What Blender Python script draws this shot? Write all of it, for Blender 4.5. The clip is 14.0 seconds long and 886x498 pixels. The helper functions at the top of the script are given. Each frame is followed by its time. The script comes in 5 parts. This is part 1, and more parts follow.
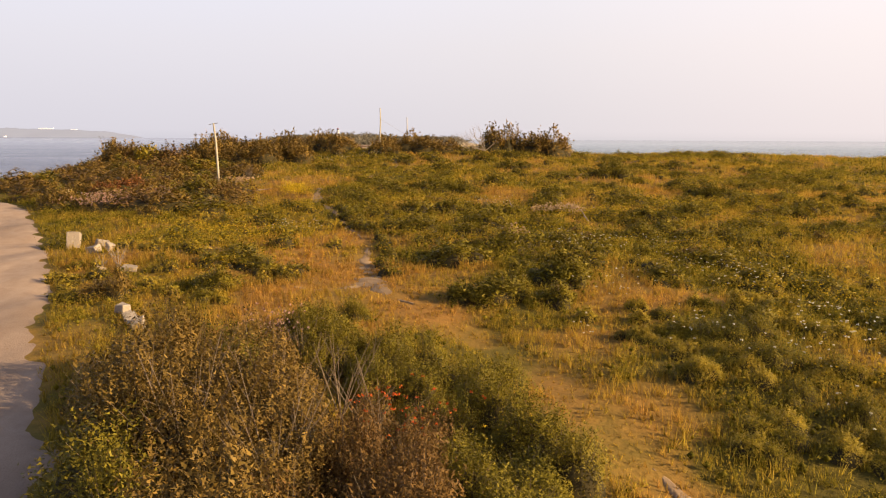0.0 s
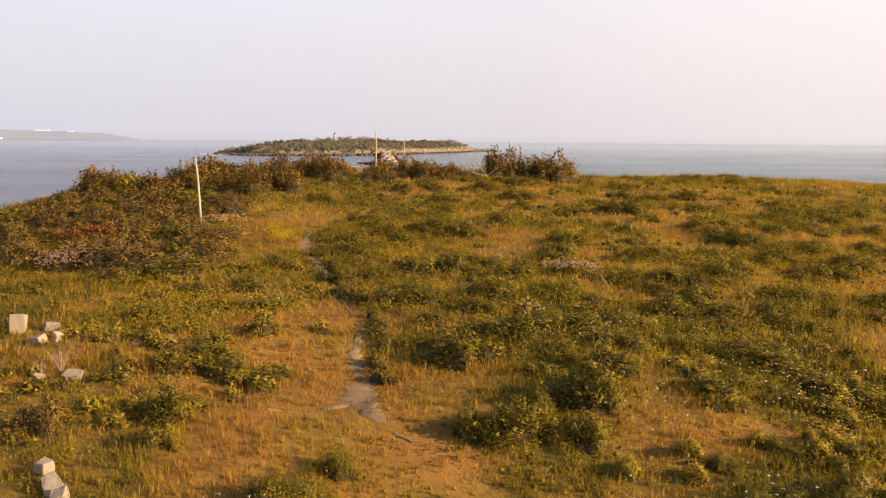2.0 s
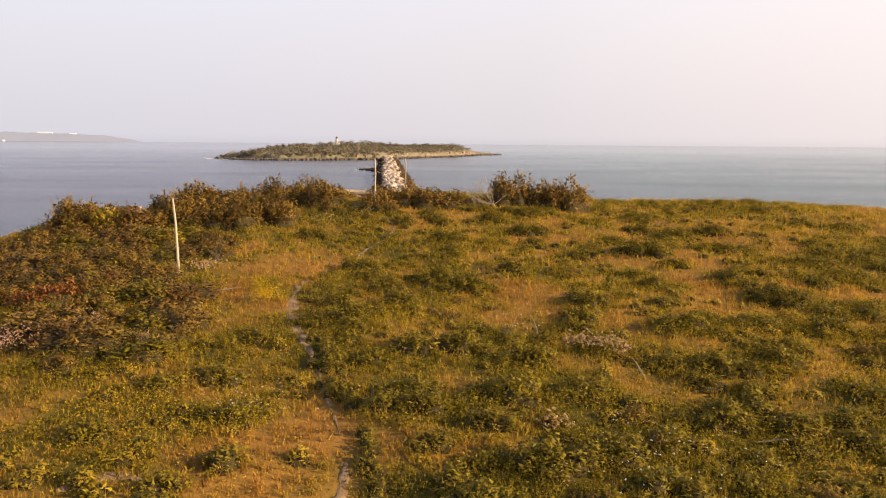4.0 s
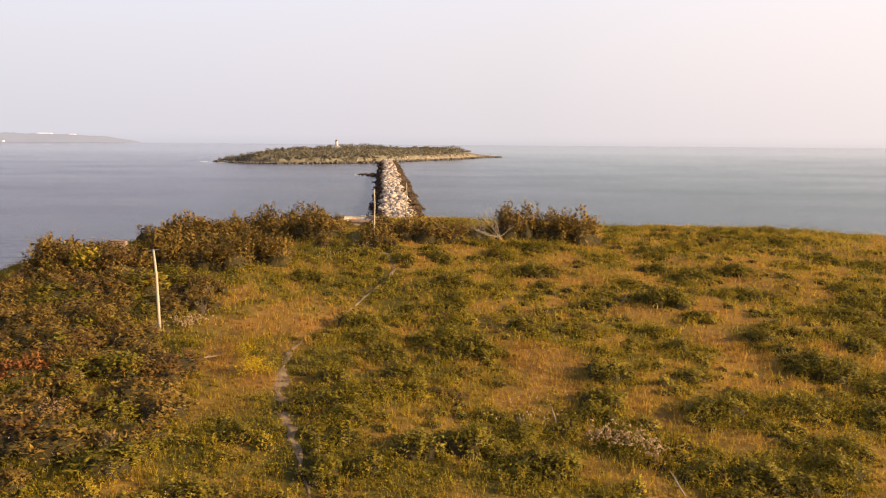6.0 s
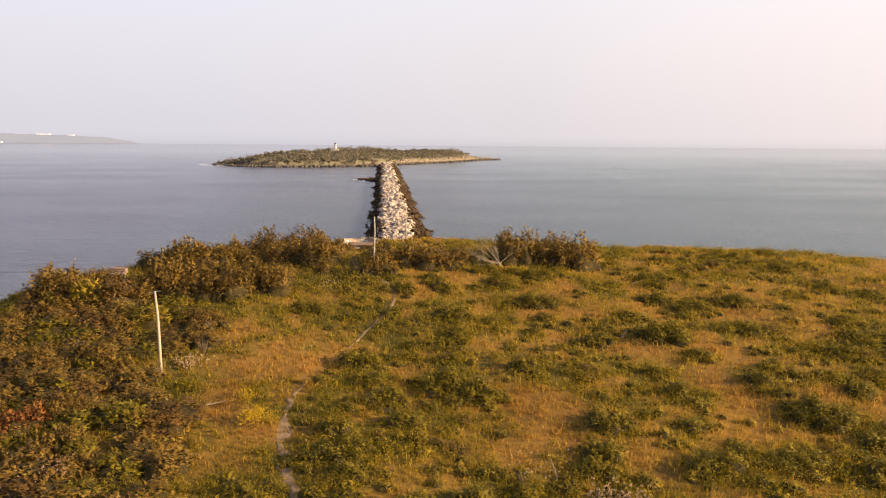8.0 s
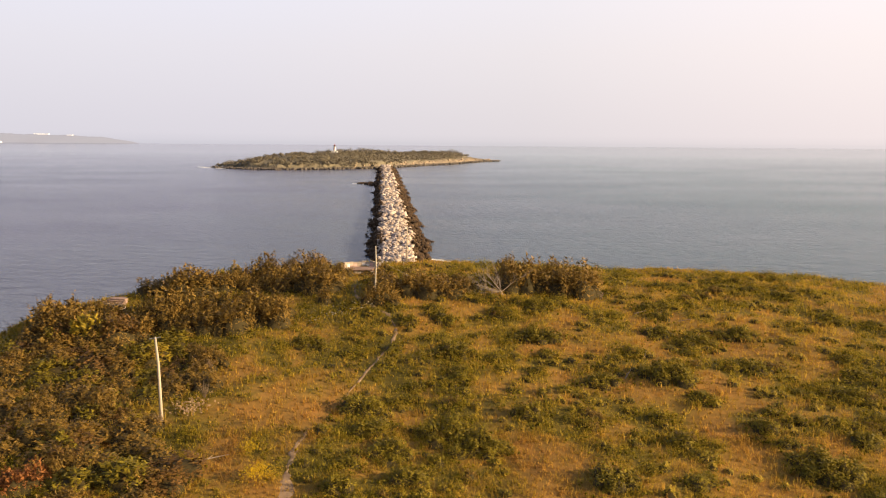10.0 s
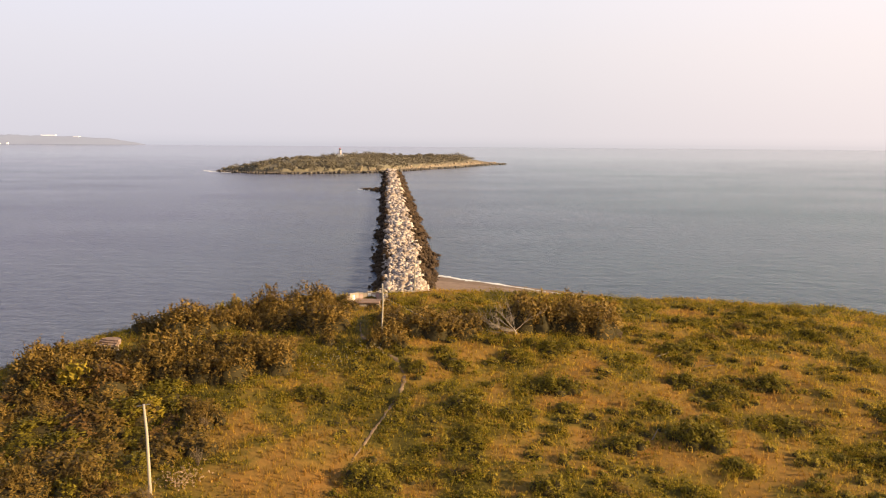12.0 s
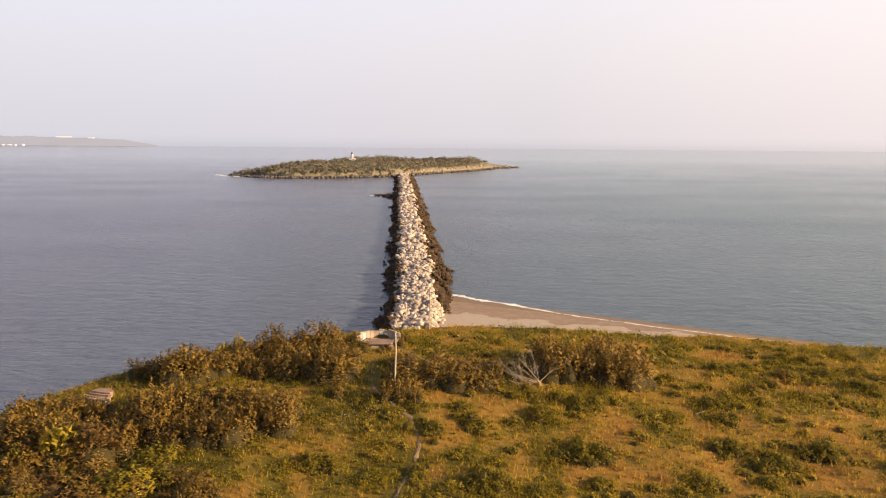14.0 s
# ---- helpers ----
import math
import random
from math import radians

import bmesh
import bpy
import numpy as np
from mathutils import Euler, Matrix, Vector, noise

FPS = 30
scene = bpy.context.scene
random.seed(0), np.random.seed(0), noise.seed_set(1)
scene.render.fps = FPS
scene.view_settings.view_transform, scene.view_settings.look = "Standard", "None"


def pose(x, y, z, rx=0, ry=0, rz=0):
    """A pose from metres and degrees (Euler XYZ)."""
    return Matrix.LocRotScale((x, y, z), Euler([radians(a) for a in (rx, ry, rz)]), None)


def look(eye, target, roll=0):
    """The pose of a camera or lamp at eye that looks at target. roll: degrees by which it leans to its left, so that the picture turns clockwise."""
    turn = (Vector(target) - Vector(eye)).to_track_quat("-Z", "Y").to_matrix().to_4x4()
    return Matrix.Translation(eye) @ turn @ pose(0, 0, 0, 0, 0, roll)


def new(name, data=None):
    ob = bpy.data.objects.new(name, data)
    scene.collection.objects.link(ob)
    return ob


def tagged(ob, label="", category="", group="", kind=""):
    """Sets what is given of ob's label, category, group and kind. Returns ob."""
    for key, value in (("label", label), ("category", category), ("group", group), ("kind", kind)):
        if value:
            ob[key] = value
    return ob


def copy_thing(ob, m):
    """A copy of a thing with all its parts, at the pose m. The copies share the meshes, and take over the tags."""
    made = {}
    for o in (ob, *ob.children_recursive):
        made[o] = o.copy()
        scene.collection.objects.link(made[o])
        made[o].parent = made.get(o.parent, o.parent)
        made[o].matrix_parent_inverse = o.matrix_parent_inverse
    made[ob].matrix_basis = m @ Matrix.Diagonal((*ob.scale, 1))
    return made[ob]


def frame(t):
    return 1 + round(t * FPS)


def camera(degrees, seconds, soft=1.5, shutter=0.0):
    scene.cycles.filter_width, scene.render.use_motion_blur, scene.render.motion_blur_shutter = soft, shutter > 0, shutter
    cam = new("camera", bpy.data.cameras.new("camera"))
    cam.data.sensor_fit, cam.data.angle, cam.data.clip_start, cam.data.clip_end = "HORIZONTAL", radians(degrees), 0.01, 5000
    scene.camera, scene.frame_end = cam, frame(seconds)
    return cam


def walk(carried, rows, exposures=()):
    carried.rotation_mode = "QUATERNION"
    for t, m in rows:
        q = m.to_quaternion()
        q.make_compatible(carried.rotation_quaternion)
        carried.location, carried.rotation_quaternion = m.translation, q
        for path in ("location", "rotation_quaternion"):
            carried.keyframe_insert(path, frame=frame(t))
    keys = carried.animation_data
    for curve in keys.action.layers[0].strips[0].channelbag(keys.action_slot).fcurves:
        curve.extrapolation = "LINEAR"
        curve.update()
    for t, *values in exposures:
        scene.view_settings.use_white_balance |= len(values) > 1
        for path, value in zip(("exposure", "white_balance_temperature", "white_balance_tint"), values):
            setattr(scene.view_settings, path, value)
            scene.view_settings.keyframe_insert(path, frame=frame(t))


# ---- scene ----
cam = camera(64.0, 14.0, 1.1)
PATH = [
    (0, (0.207, 0.161, 16.766), (0.163, 2.136, 16.453), 0.30),
    (0.5, (0.063, 1.422, 17.535), (0.021, 3.397, 17.223), 0.34),
    (1, (0.005, 2.857, 18.398), (-0.036, 4.832, 18.088), 0.39),
    (1.5, (-0.121, 4.412, 19.15), (-0.159, 6.388, 18.842), 0.43),
    (2, (-0.223, 6.128, 19.963), (-0.259, 8.104, 19.656), 0.43),
    (2.5, (-0.245, 7.742, 20.774), (-0.285, 9.718, 20.466), 0.43),
    (3, (-0.336, 9.593, 21.58), (-0.378, 11.569, 21.275), 0.43),
    (5.5, (-1.015, 18.43, 25.82), (-1.058, 20.407, 25.518), 0.43),
    (6, (-1.133, 19.235, 26.796), (-1.176, 21.211, 26.494), 0.43),
    (6.5, (-1.225, 19.543, 27.625), (-1.265, 21.519, 27.324), 0.43),
    (7, (-1.189, 19.517, 28.528), (-1.23, 21.494, 28.227), 0.43),
    (7.5, (-1.262, 19.528, 29.281), (-1.302, 21.505, 28.98), 0.43),
    (10, (-1.672, 20.555, 33.638), (-1.709, 22.532, 33.335), 0.43),
    (10.5, (-1.875, 21.543, 34.476), (-1.911, 23.52, 34.173), 0.43),
    (11, (-2.01, 22.856, 35.417), (-2.047, 24.832, 35.114), 0.43),
    (11.5, (-2.226, 24.408, 36.233), (-2.262, 26.385, 35.931), 0.43),
    (12, (-2.419, 25.822, 37.17), (-2.471, 27.798, 36.869), 0.43),
    (12.5, (-2.634, 27.464, 38.039), (-2.718, 29.44, 37.739), 0.43),
    (13, (-2.842, 29.368, 38.989), (-2.928, 31.344, 38.69), 0.43),
    (13.5, (-3.081, 31.116, 39.86), (-3.166, 33.092, 39.561), 0.43),
    (14, (-3.366, 33.056, 40.831), (-3.451, 35.032, 40.532), 0.43),
]
walk(cam, [(t, look(eye, target, roll)) for t, eye, target, roll in PATH], [(0.0, 1.0), (14.0, 1.0)])

# ---- light ----
SUN_TURN, SUN_UP = 103.0, 20.0          # degrees clockwise from straight ahead (+y), and over the horizon
sun_way = Vector((math.sin(radians(SUN_TURN)) * math.cos(radians(SUN_UP)), math.cos(radians(SUN_TURN)) * math.cos(radians(SUN_UP)), math.sin(radians(SUN_UP))))
sun = new("sun", bpy.data.lights.new("sun", "SUN"))
sun.data.energy, sun.data.angle, sun.data.color = 5.0, radians(0.6), (1.0, 0.745, 0.42)
sun.matrix_world = look(sun_way * 300, (0, 0, 0))

world = bpy.data.worlds.new("hazy_evening_sky")
scene.world = world
world.use_nodes = True
wn, wl = world.node_tree.nodes, world.node_tree.links
wn.clear()
sky = wn.new("ShaderNodeTexSky")
sky.sky_type, sky.sun_disc = "NISHITA", False
sky.sun_elevation, sky.sun_rotation = radians(SUN_UP), radians(SUN_TURN)
sky.air_density, sky.dust_density, sky.ozone_density = 1.0, 6.0, 1.0
coord, split = wn.new("ShaderNodeTexCoord"), wn.new("ShaderNodeSeparateXYZ")
wl.new(coord.outputs["Generated"], split.inputs[0])


def ramp(nodes, links, source, stops, blend="LINEAR"):
    r = nodes.new("ShaderNodeValToRGB")
    r.color_ramp.interpolation = blend
    while len(r.color_ramp.elements) < len(stops):
        r.color_ramp.elements.new(0.5)
    for e, (at, c) in zip(r.color_ramp.elements, stops):
        e.position = at
        e.color = (*c, 1) if len(c) == 3 else c
    links.new(source, r.inputs[0])
    return r.outputs[0]


def mixed(nodes, links, k, a, b, blend="MIX"):
    m = nodes.new("ShaderNodeMix")
    m.data_type, m.blend_type = "RGBA", blend
    for socket, v in ((m.inputs[0], k), (m.inputs[6], a), (m.inputs[7], b)):
        if hasattr(v, "links"):
            links.new(v, socket)
        elif isinstance(v, tuple):
            socket.default_value = (*v, 1)
        else:
            socket.default_value = v
    return m.outputs[2]


def number(nodes, links, op, a, b=0.0, c=0.0):
    m = nodes.new("ShaderNodeMath")
    m.operation = op
    for socket, v in zip(m.inputs, (a, b, c)):
        if hasattr(v, "links"):
            links.new(v, socket)
        else:
            socket.default_value = v
    return m.outputs[0]


up = number(wn, wl, "MULTIPLY_ADD", split.outputs[2], 0.5, 0.5)
haze = ramp(wn, wl, up, [(0.0, (0.10, 0.10, 0.10)), (0.485, (0.40, 0.40, 0.44)), (0.502, (0.66, 0.62, 0.645)), (0.56, (0.73, 0.69, 0.71)), (0.62, (0.77, 0.755, 0.81)), (0.74, (0.28, 0.32, 0.42)), (1.0, (0.09, 0.13, 0.24))])
side = number(wn, wl, "MULTIPLY_ADD", split.outputs[0], 0.5, 0.5)
warm = ramp(wn, wl, side, [(0.0, (0.90, 0.93, 1.0)), (0.35, (0.95, 0.96, 1.0)), (0.55, (1.0, 0.985, 0.98)), (0.76, (1.17, 1.10, 1.05)), (1.0, (1.30, 1.16, 1.0))])
glow = mixed(wn, wl, 1.0, haze, warm, "MULTIPLY")
b1, b2, both, wout = wn.new("ShaderNodeBackground"), wn.new("ShaderNodeBackground"), wn.new("ShaderNodeAddShader"), wn.new("ShaderNodeOutputWorld")
wl.new(sky.outputs[0], b1.inputs[0])
b1.inputs[1].default_value = 0.0043
wl.new(glow, b2.inputs[0])
b2.inputs[1].default_value = 0.581
wl.new(b1.outputs[0], both.inputs[0])
wl.new(b2.outputs[0], both.inputs[1])
wl.new(both.outputs[0], wout.inputs[0])


# ---- materials ----
class Kit:
    """A material's nodes, with short ways to make the usual ones."""

    def __init__(self, name):
        self.m = bpy.data.materials.new(name)
        self.m.use_nodes = True
        self.n, self.l = self.m.node_tree.nodes, self.m.node_tree.links
        self.n.clear()
        self.bsdf, self.out = self.n.new("ShaderNodeBsdfPrincipled"), self.n.new("ShaderNodeOutputMaterial")
        self.l.new(self.bsdf.outputs[0], self.out.inputs[0])
        self.geo = self.n.new("ShaderNodeNewGeometry")

    def noise(self, scale, detail=3.0, rough=0.55, vector=None, stretch=None):
        t = self.n.new("ShaderNodeTexNoise")
        t.inputs["Scale"].default_value, t.inputs["Detail"].default_value, t.inputs["Roughness"].default_value = scale, detail, rough
        v = vector or self.geo.outputs["Position"]
        if stretch:
            q = self.n.new("ShaderNodeMapping")
            q.inputs["Scale"].default_value = stretch
            self.l.new(v, q.inputs[0])
            v = q.outputs[0]
        self.l.new(v, t.inputs["Vector"])
        return t.outputs[0]

    def ramp(self, source, stops, blend="LINEAR"):
        return ramp(self.n, self.l, source, stops, blend)

    def mix(self, k, a, b, blend="MIX"):
        return mixed(self.n, self.l, k, a, b, blend)

    def num(self, op, a, b=0.0, c=0.0):
        return number(self.n, self.l, op, a, b, c)

    def bump(self, source, strength, distance, under=None):
        b = self.n.new("ShaderNodeBump")
        b.inputs["Strength"].default_value, b.inputs["Distance"].default_value = strength, distance
        self.l.new(source, b.inputs["Height"])
        if under:
            self.l.new(under, b.inputs["Normal"])
        return b.outputs[0]

    def set(self, colour=None, roughness=0.7, normal=None, metal=0.0, specular=0.3):
        for key, v in (("Base Color", colour), ("Roughness", roughness), ("Normal", normal), ("Metallic", metal), ("Specular IOR Level", specular)):
            if v is None:
                continue
            if hasattr(v, "links"):
                self.l.new(v, self.bsdf.inputs[key])
            else:
                self.bsdf.inputs[key].default_value = (*v, 1) if isinstance(v, tuple) else v
        return self.m

    def attribute(self, name):
        a = self.n.new("ShaderNodeAttribute")
        a.attribute_name = name
        return a.outputs["Fac"]

    def thin(self, colour, share):
        """Lets a share of the light through, as leaves do."""
        t, mx = self.n.new("ShaderNodeBsdfTranslucent"), self.n.new("ShaderNodeMixShader")
        self.l.new(colour, t.inputs[0])
        mx.inputs[0].default_value = share
        self.l.new(self.bsdf.outputs[0], mx.inputs[1])
        self.l.new(t.outputs[0], mx.inputs[2])
        self.l.new(mx.outputs[0], self.out.inputs[0])


def grass_material(name, dry, mid, green, spread=0.3):
    k = Kit(name)
    tone = k.num("ADD", k.attribute("tone"), k.num("MULTIPLY_ADD", k.geo.outputs["Random Per Island"], spread, -spread / 2))
    c = k.ramp(tone, [(0.0, dry), (0.5, mid), (1.0, green)])
    c = k.mix(k.ramp(k.noise(0.8, 3), [(0.4, (0, 0, 0)), (0.8, (0.5, 0.5, 0.5))]), c, k.mix(0.5, c, (0.08, 0.055, 0.012)))
    k.thin(c, 0.42)
    return k.set(c, 0.75, specular=0.1)


def leaf_material(name, a, b, odd, share=0.2):
    k = Kit(name)
    info = k.n.new("ShaderNodeObjectInfo")
    c = k.mix(k.geo.outputs["Random Per Island"], a, b)
    c = k.mix(k.num("MULTIPLY", info.outputs["Random"], 0.45), c, odd)
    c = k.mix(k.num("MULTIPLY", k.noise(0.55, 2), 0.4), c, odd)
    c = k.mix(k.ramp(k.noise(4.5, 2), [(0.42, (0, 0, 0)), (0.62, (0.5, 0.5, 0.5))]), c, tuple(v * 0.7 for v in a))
    k.thin(c, share)
    return k.set(c, 0.6, specular=0.15)


M_GRASS = grass_material("meadow_grass", (0.62, 0.325, 0.070), (0.58, 0.385, 0.050), (0.37, 0.295, 0.030))
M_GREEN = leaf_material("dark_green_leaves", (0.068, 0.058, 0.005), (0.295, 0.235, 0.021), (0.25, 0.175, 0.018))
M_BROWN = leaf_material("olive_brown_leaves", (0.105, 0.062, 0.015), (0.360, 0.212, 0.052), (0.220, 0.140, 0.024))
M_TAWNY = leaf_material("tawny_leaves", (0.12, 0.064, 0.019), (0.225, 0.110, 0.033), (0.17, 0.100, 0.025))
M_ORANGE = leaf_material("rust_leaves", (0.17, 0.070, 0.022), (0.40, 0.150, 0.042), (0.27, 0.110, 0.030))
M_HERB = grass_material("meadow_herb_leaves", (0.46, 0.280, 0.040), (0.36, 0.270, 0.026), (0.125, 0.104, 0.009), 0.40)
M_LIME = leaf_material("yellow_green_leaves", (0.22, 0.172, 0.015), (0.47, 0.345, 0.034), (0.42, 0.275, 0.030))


def petal(name, a, b):
    k = Kit(name)
    c = k.mix(k.geo.outputs["Random Per Island"], a, b)
    k.thin(c, 0.25)
    return k.set(c, 0.7, specular=0.1)


M_YELLOW = petal("goldenrod_yellow", (0.55, 0.33, 0.01), (0.62, 0.45, 0.03))
M_WHITE = petal("umbel_white", (0.62, 0.58, 0.46), (0.75, 0.70, 0.58))
M_PINK = petal("seedhead_pink", (0.42, 0.235, 0.175), (0.50, 0.32, 0.25))
M_BLOND = petal("seedhead_blond", (0.46, 0.30, 0.17), (0.54, 0.38, 0.23))
M_RED = petal("berry_red", (0.50, 0.06, 0.015), (0.55, 0.15, 0.03))


def twig_material(name, a, b):
    k = Kit(name)
    c = k.mix(k.noise(6, 3), a, b)
    return k.set(c, 0.85, k.bump(k.noise(40, 2), 0.3, 0.01), specular=0.15)


# shade inside the shrubs put into colour: a darker twig brown for their hearts
M_HEART_SHADE = twig_material("heart_shade_twigs", (0.040, 0.030, 0.011), (0.070, 0.052, 0.020))
M_TWIG = twig_material("brown_twig", (0.11, 0.075, 0.045), (0.20, 0.145, 0.09))
M_DRYTWIG = twig_material("grey_dry_twig", (0.14, 0.095, 0.06), (0.24, 0.175, 0.12))
M_BLEACHED = twig_material("bleached_deadwood", (0.28, 0.21, 0.15), (0.38, 0.30, 0.23))
M_POLE = twig_material("weathered_pole_wood", (0.36, 0.295, 0.21), (0.47, 0.40, 0.30))


def ground_material():
    k = Kit("meadow_ground")
    tone = k.num("ADD", k.attribute("tone"), k.num("MULTIPLY_ADD", k.noise(1.4, 4), 0.5, -0.25))
    turf = k.ramp(tone, [(0.0, (0.36, 0.175, 0.042)), (0.45, (0.29, 0.17, 0.036)), (0.62, (0.17, 0.122, 0.022)), (1.0, (0.08, 0.064, 0.011))])
    fine = k.ramp(k.noise(11, 5, 0.7), [(0.36, (0, 0, 0)), (0.62, (1, 1, 1))])
    turf = k.mix(fine, k.mix(0.25, turf, (0.06, 0.04, 0.012)), turf)
    turf = k.mix(k.ramp(k.noise(2.2, 4), [(0.4, (0, 0, 0)), (0.75, (0.6, 0.6, 0.6))]), turf, k.mix(0.6, turf, (0.07, 0.055, 0.014)))
    pos = k.n.new("ShaderNodeSeparateXYZ")
    k.l.new(k.geo.outputs["Position"], pos.inputs[0])
    level = k.num("ADD", pos.outputs[2], k.num("MULTIPLY_ADD", k.noise(0.15, 4), 1.6, -0.8))
    sand = k.ramp(k.noise(0.5, 5, 0.65), [(0.3, (0.24, 0.165, 0.12)), (0.7, (0.34, 0.245, 0.185))])
    pebble = k.ramp(k.noise(9, 3), [(0.4, (0.36, 0.28, 0.22)), (0.65, (0.60, 0.50, 0.42))])
    sand = k.mix(k.num("MULTIPLY", k.num("GREATER_THAN", level, 1.35), 0.75), sand, pebble)
    sand = k.mix(k.num("LESS_THAN", pos.outputs[2], 0.45), sand, k.mix(0.5, sand, (0.16, 0.11, 0.08)))
    land = k.num("GREATER_THAN", level, 3.1)
    c = k.mix(land, sand, turf)
    return k.set(c, 0.9, k.bump(k.noise(7, 4), 0.6, 0.06), specular=0.1)


def dirt_material(name, a, b):
    k = Kit(name)
    c = k.ramp(k.noise(1.3, 5, 0.65), [(0.3, a), (0.7, b)])
    c = k.mix(k.ramp(k.noise(0.35, 2, stretch=(1, 0.3, 1)), [(0.45, (0, 0, 0)), (0.7, (0.6, 0.6, 0.6))]), c, tuple(v * 0.7 for v in a))
    return k.set(c, 0.92, k.bump(k.noise(14, 4), 0.5, 0.05), specular=0.12)


def stone_material(name, a, b, stain, roughness=0.8):
    k = Kit(name)
    info = k.n.new("ShaderNodeObjectInfo")
    c = k.mix(k.geo.outputs["Random Per Island"], a, b)
    c = k.mix(k.num("MULTIPLY", info.outputs["Random"], 0.5), c, a)
    c = k.mix(k.ramp(k.noise(0.9, 5, 0.65), [(0.45, (0, 0, 0)), (0.75, (0.6, 0.6, 0.6))]), c, stain)
    return k.set(c, roughness, k.bump(k.noise(4, 5, 0.7), 0.6, 0.12), specular=0.12)


M_GROUND = ground_material()
M_ROAD = dirt_material("gravel_road_dirt", (0.33, 0.225, 0.160), (0.42, 0.305, 0.228))
M_PATH = dirt_material("trodden_path_dirt", (0.22, 0.135, 0.07), (0.35, 0.245, 0.155))
M_STONE = stone_material("pale_breakwater_stone", (0.27, 0.205, 0.165), (0.62, 0.52, 0.45), (0.20, 0.145, 0.11))
M_WEED = stone_material("weed_covered_stone", (0.038, 0.024, 0.014), (0.105, 0.066, 0.038), (0.022, 0.015, 0.010), 0.85)
M_CONCRETE = stone_material("weathered_concrete", (0.36, 0.29, 0.225), (0.50, 0.41, 0.325), (0.17, 0.13, 0.09))
M_CLIFF = stone_material("tan_cliff_rock", (0.30, 0.225, 0.155), (0.42, 0.33, 0.24), (0.12, 0.09, 0.06))
# island shore rock and leaves paled and greyed: distance haze put into their colour
M_SHORE = stone_material("hazy_dark_tidal_rock", (0.10, 0.085, 0.072), (0.16, 0.135, 0.11), (0.06, 0.05, 0.045), 0.6)
M_HAZY_WOODS = leaf_material("hazy_tree_leaves", (0.150, 0.134, 0.094), (0.255, 0.222, 0.156), (0.23, 0.185, 0.130))


def plain(name, colour, roughness=0.7, spread=0.15):
    k = Kit(name)
    c = k.mix(k.noise(3, 4), colour, tuple(v * (1 - spread) for v in colour))
    return k.set(c, roughness)


M_PAINT = plain("white_painted_masonry", (0.78, 0.76, 0.72))
M_REDPAINT = plain("red_paint", (0.45, 0.05, 0.03))
M_DARK = plain("dark_opening", (0.03, 0.028, 0.025))
M_WIRE = plain("steel_wire", (0.3, 0.28, 0.26), 0.5)
M_FOAM = plain("sea_foam", (0.80, 0.78, 0.76), 0.8, 0.1)


def sea_material():
    k = Kit("sea_water")
    pos = k.n.new("ShaderNodeSeparateXYZ")
    k.l.new(k.geo.outputs["Position"], pos.inputs[0])
    # purplish left, teal right: the sky's reflection put into the water colour
    sky_side = k.num("ADD", k.num("MULTIPLY_ADD", pos.outputs[0], 0.002, 0.5), k.num("MULTIPLY_ADD", k.noise(0.006, 3, stretch=(0.5, 1, 1)), 0.5, -0.25))
    deep = k.ramp(sky_side, [(0.15, (0.088, 0.093, 0.158)), (0.5, (0.080, 0.103, 0.140)), (0.85, (0.072, 0.118, 0.132))])
    chop = k.noise(0.20, 5, 0.66, stretch=(0.55, 1.25, 1))
    ripple = k.noise(0.9, 3, 0.6, stretch=(0.6, 1.2, 1))
    swell = k.noise(0.05, 2, 0.5, stretch=(0.5, 1.2, 1))
    calm = k.ramp(k.noise(0.010, 4, 0.6, stretch=(0.5, 1.4, 1)), [(0.35, (0.17, 0.17, 0.17)), (0.65, (0.26, 0.26, 0.26))])
    rough = k.ramp(k.num("MULTIPLY", pos.outputs[1], 0.0005), [(0.1, (1, 1, 1)), (0.3, (0.5, 0.5, 0.5)), (0.9, (0.09, 0.09, 0.09))])    # calmer far out
    n = k.bump(swell, 0.7, 1.2)
    n = k.bump(k.num("MULTIPLY", chop, rough), 1.0, 1.7, n)
    n = k.bump(k.num("MULTIPLY", ripple, rough), 1.0, 0.32, n)
    k.bsdf.inputs["IOR"].default_value = 1.333
    calm = k.mix(k.ramp(k.num("MULTIPLY", pos.outputs[1], 0.0005), [(0.25, (0, 0, 0)), (0.9, (1, 1, 1))]), calm, (0.12, 0.12, 0.12))
    return k.set(deep, calm, n, specular=0.5)


M_SEA = sea_material()


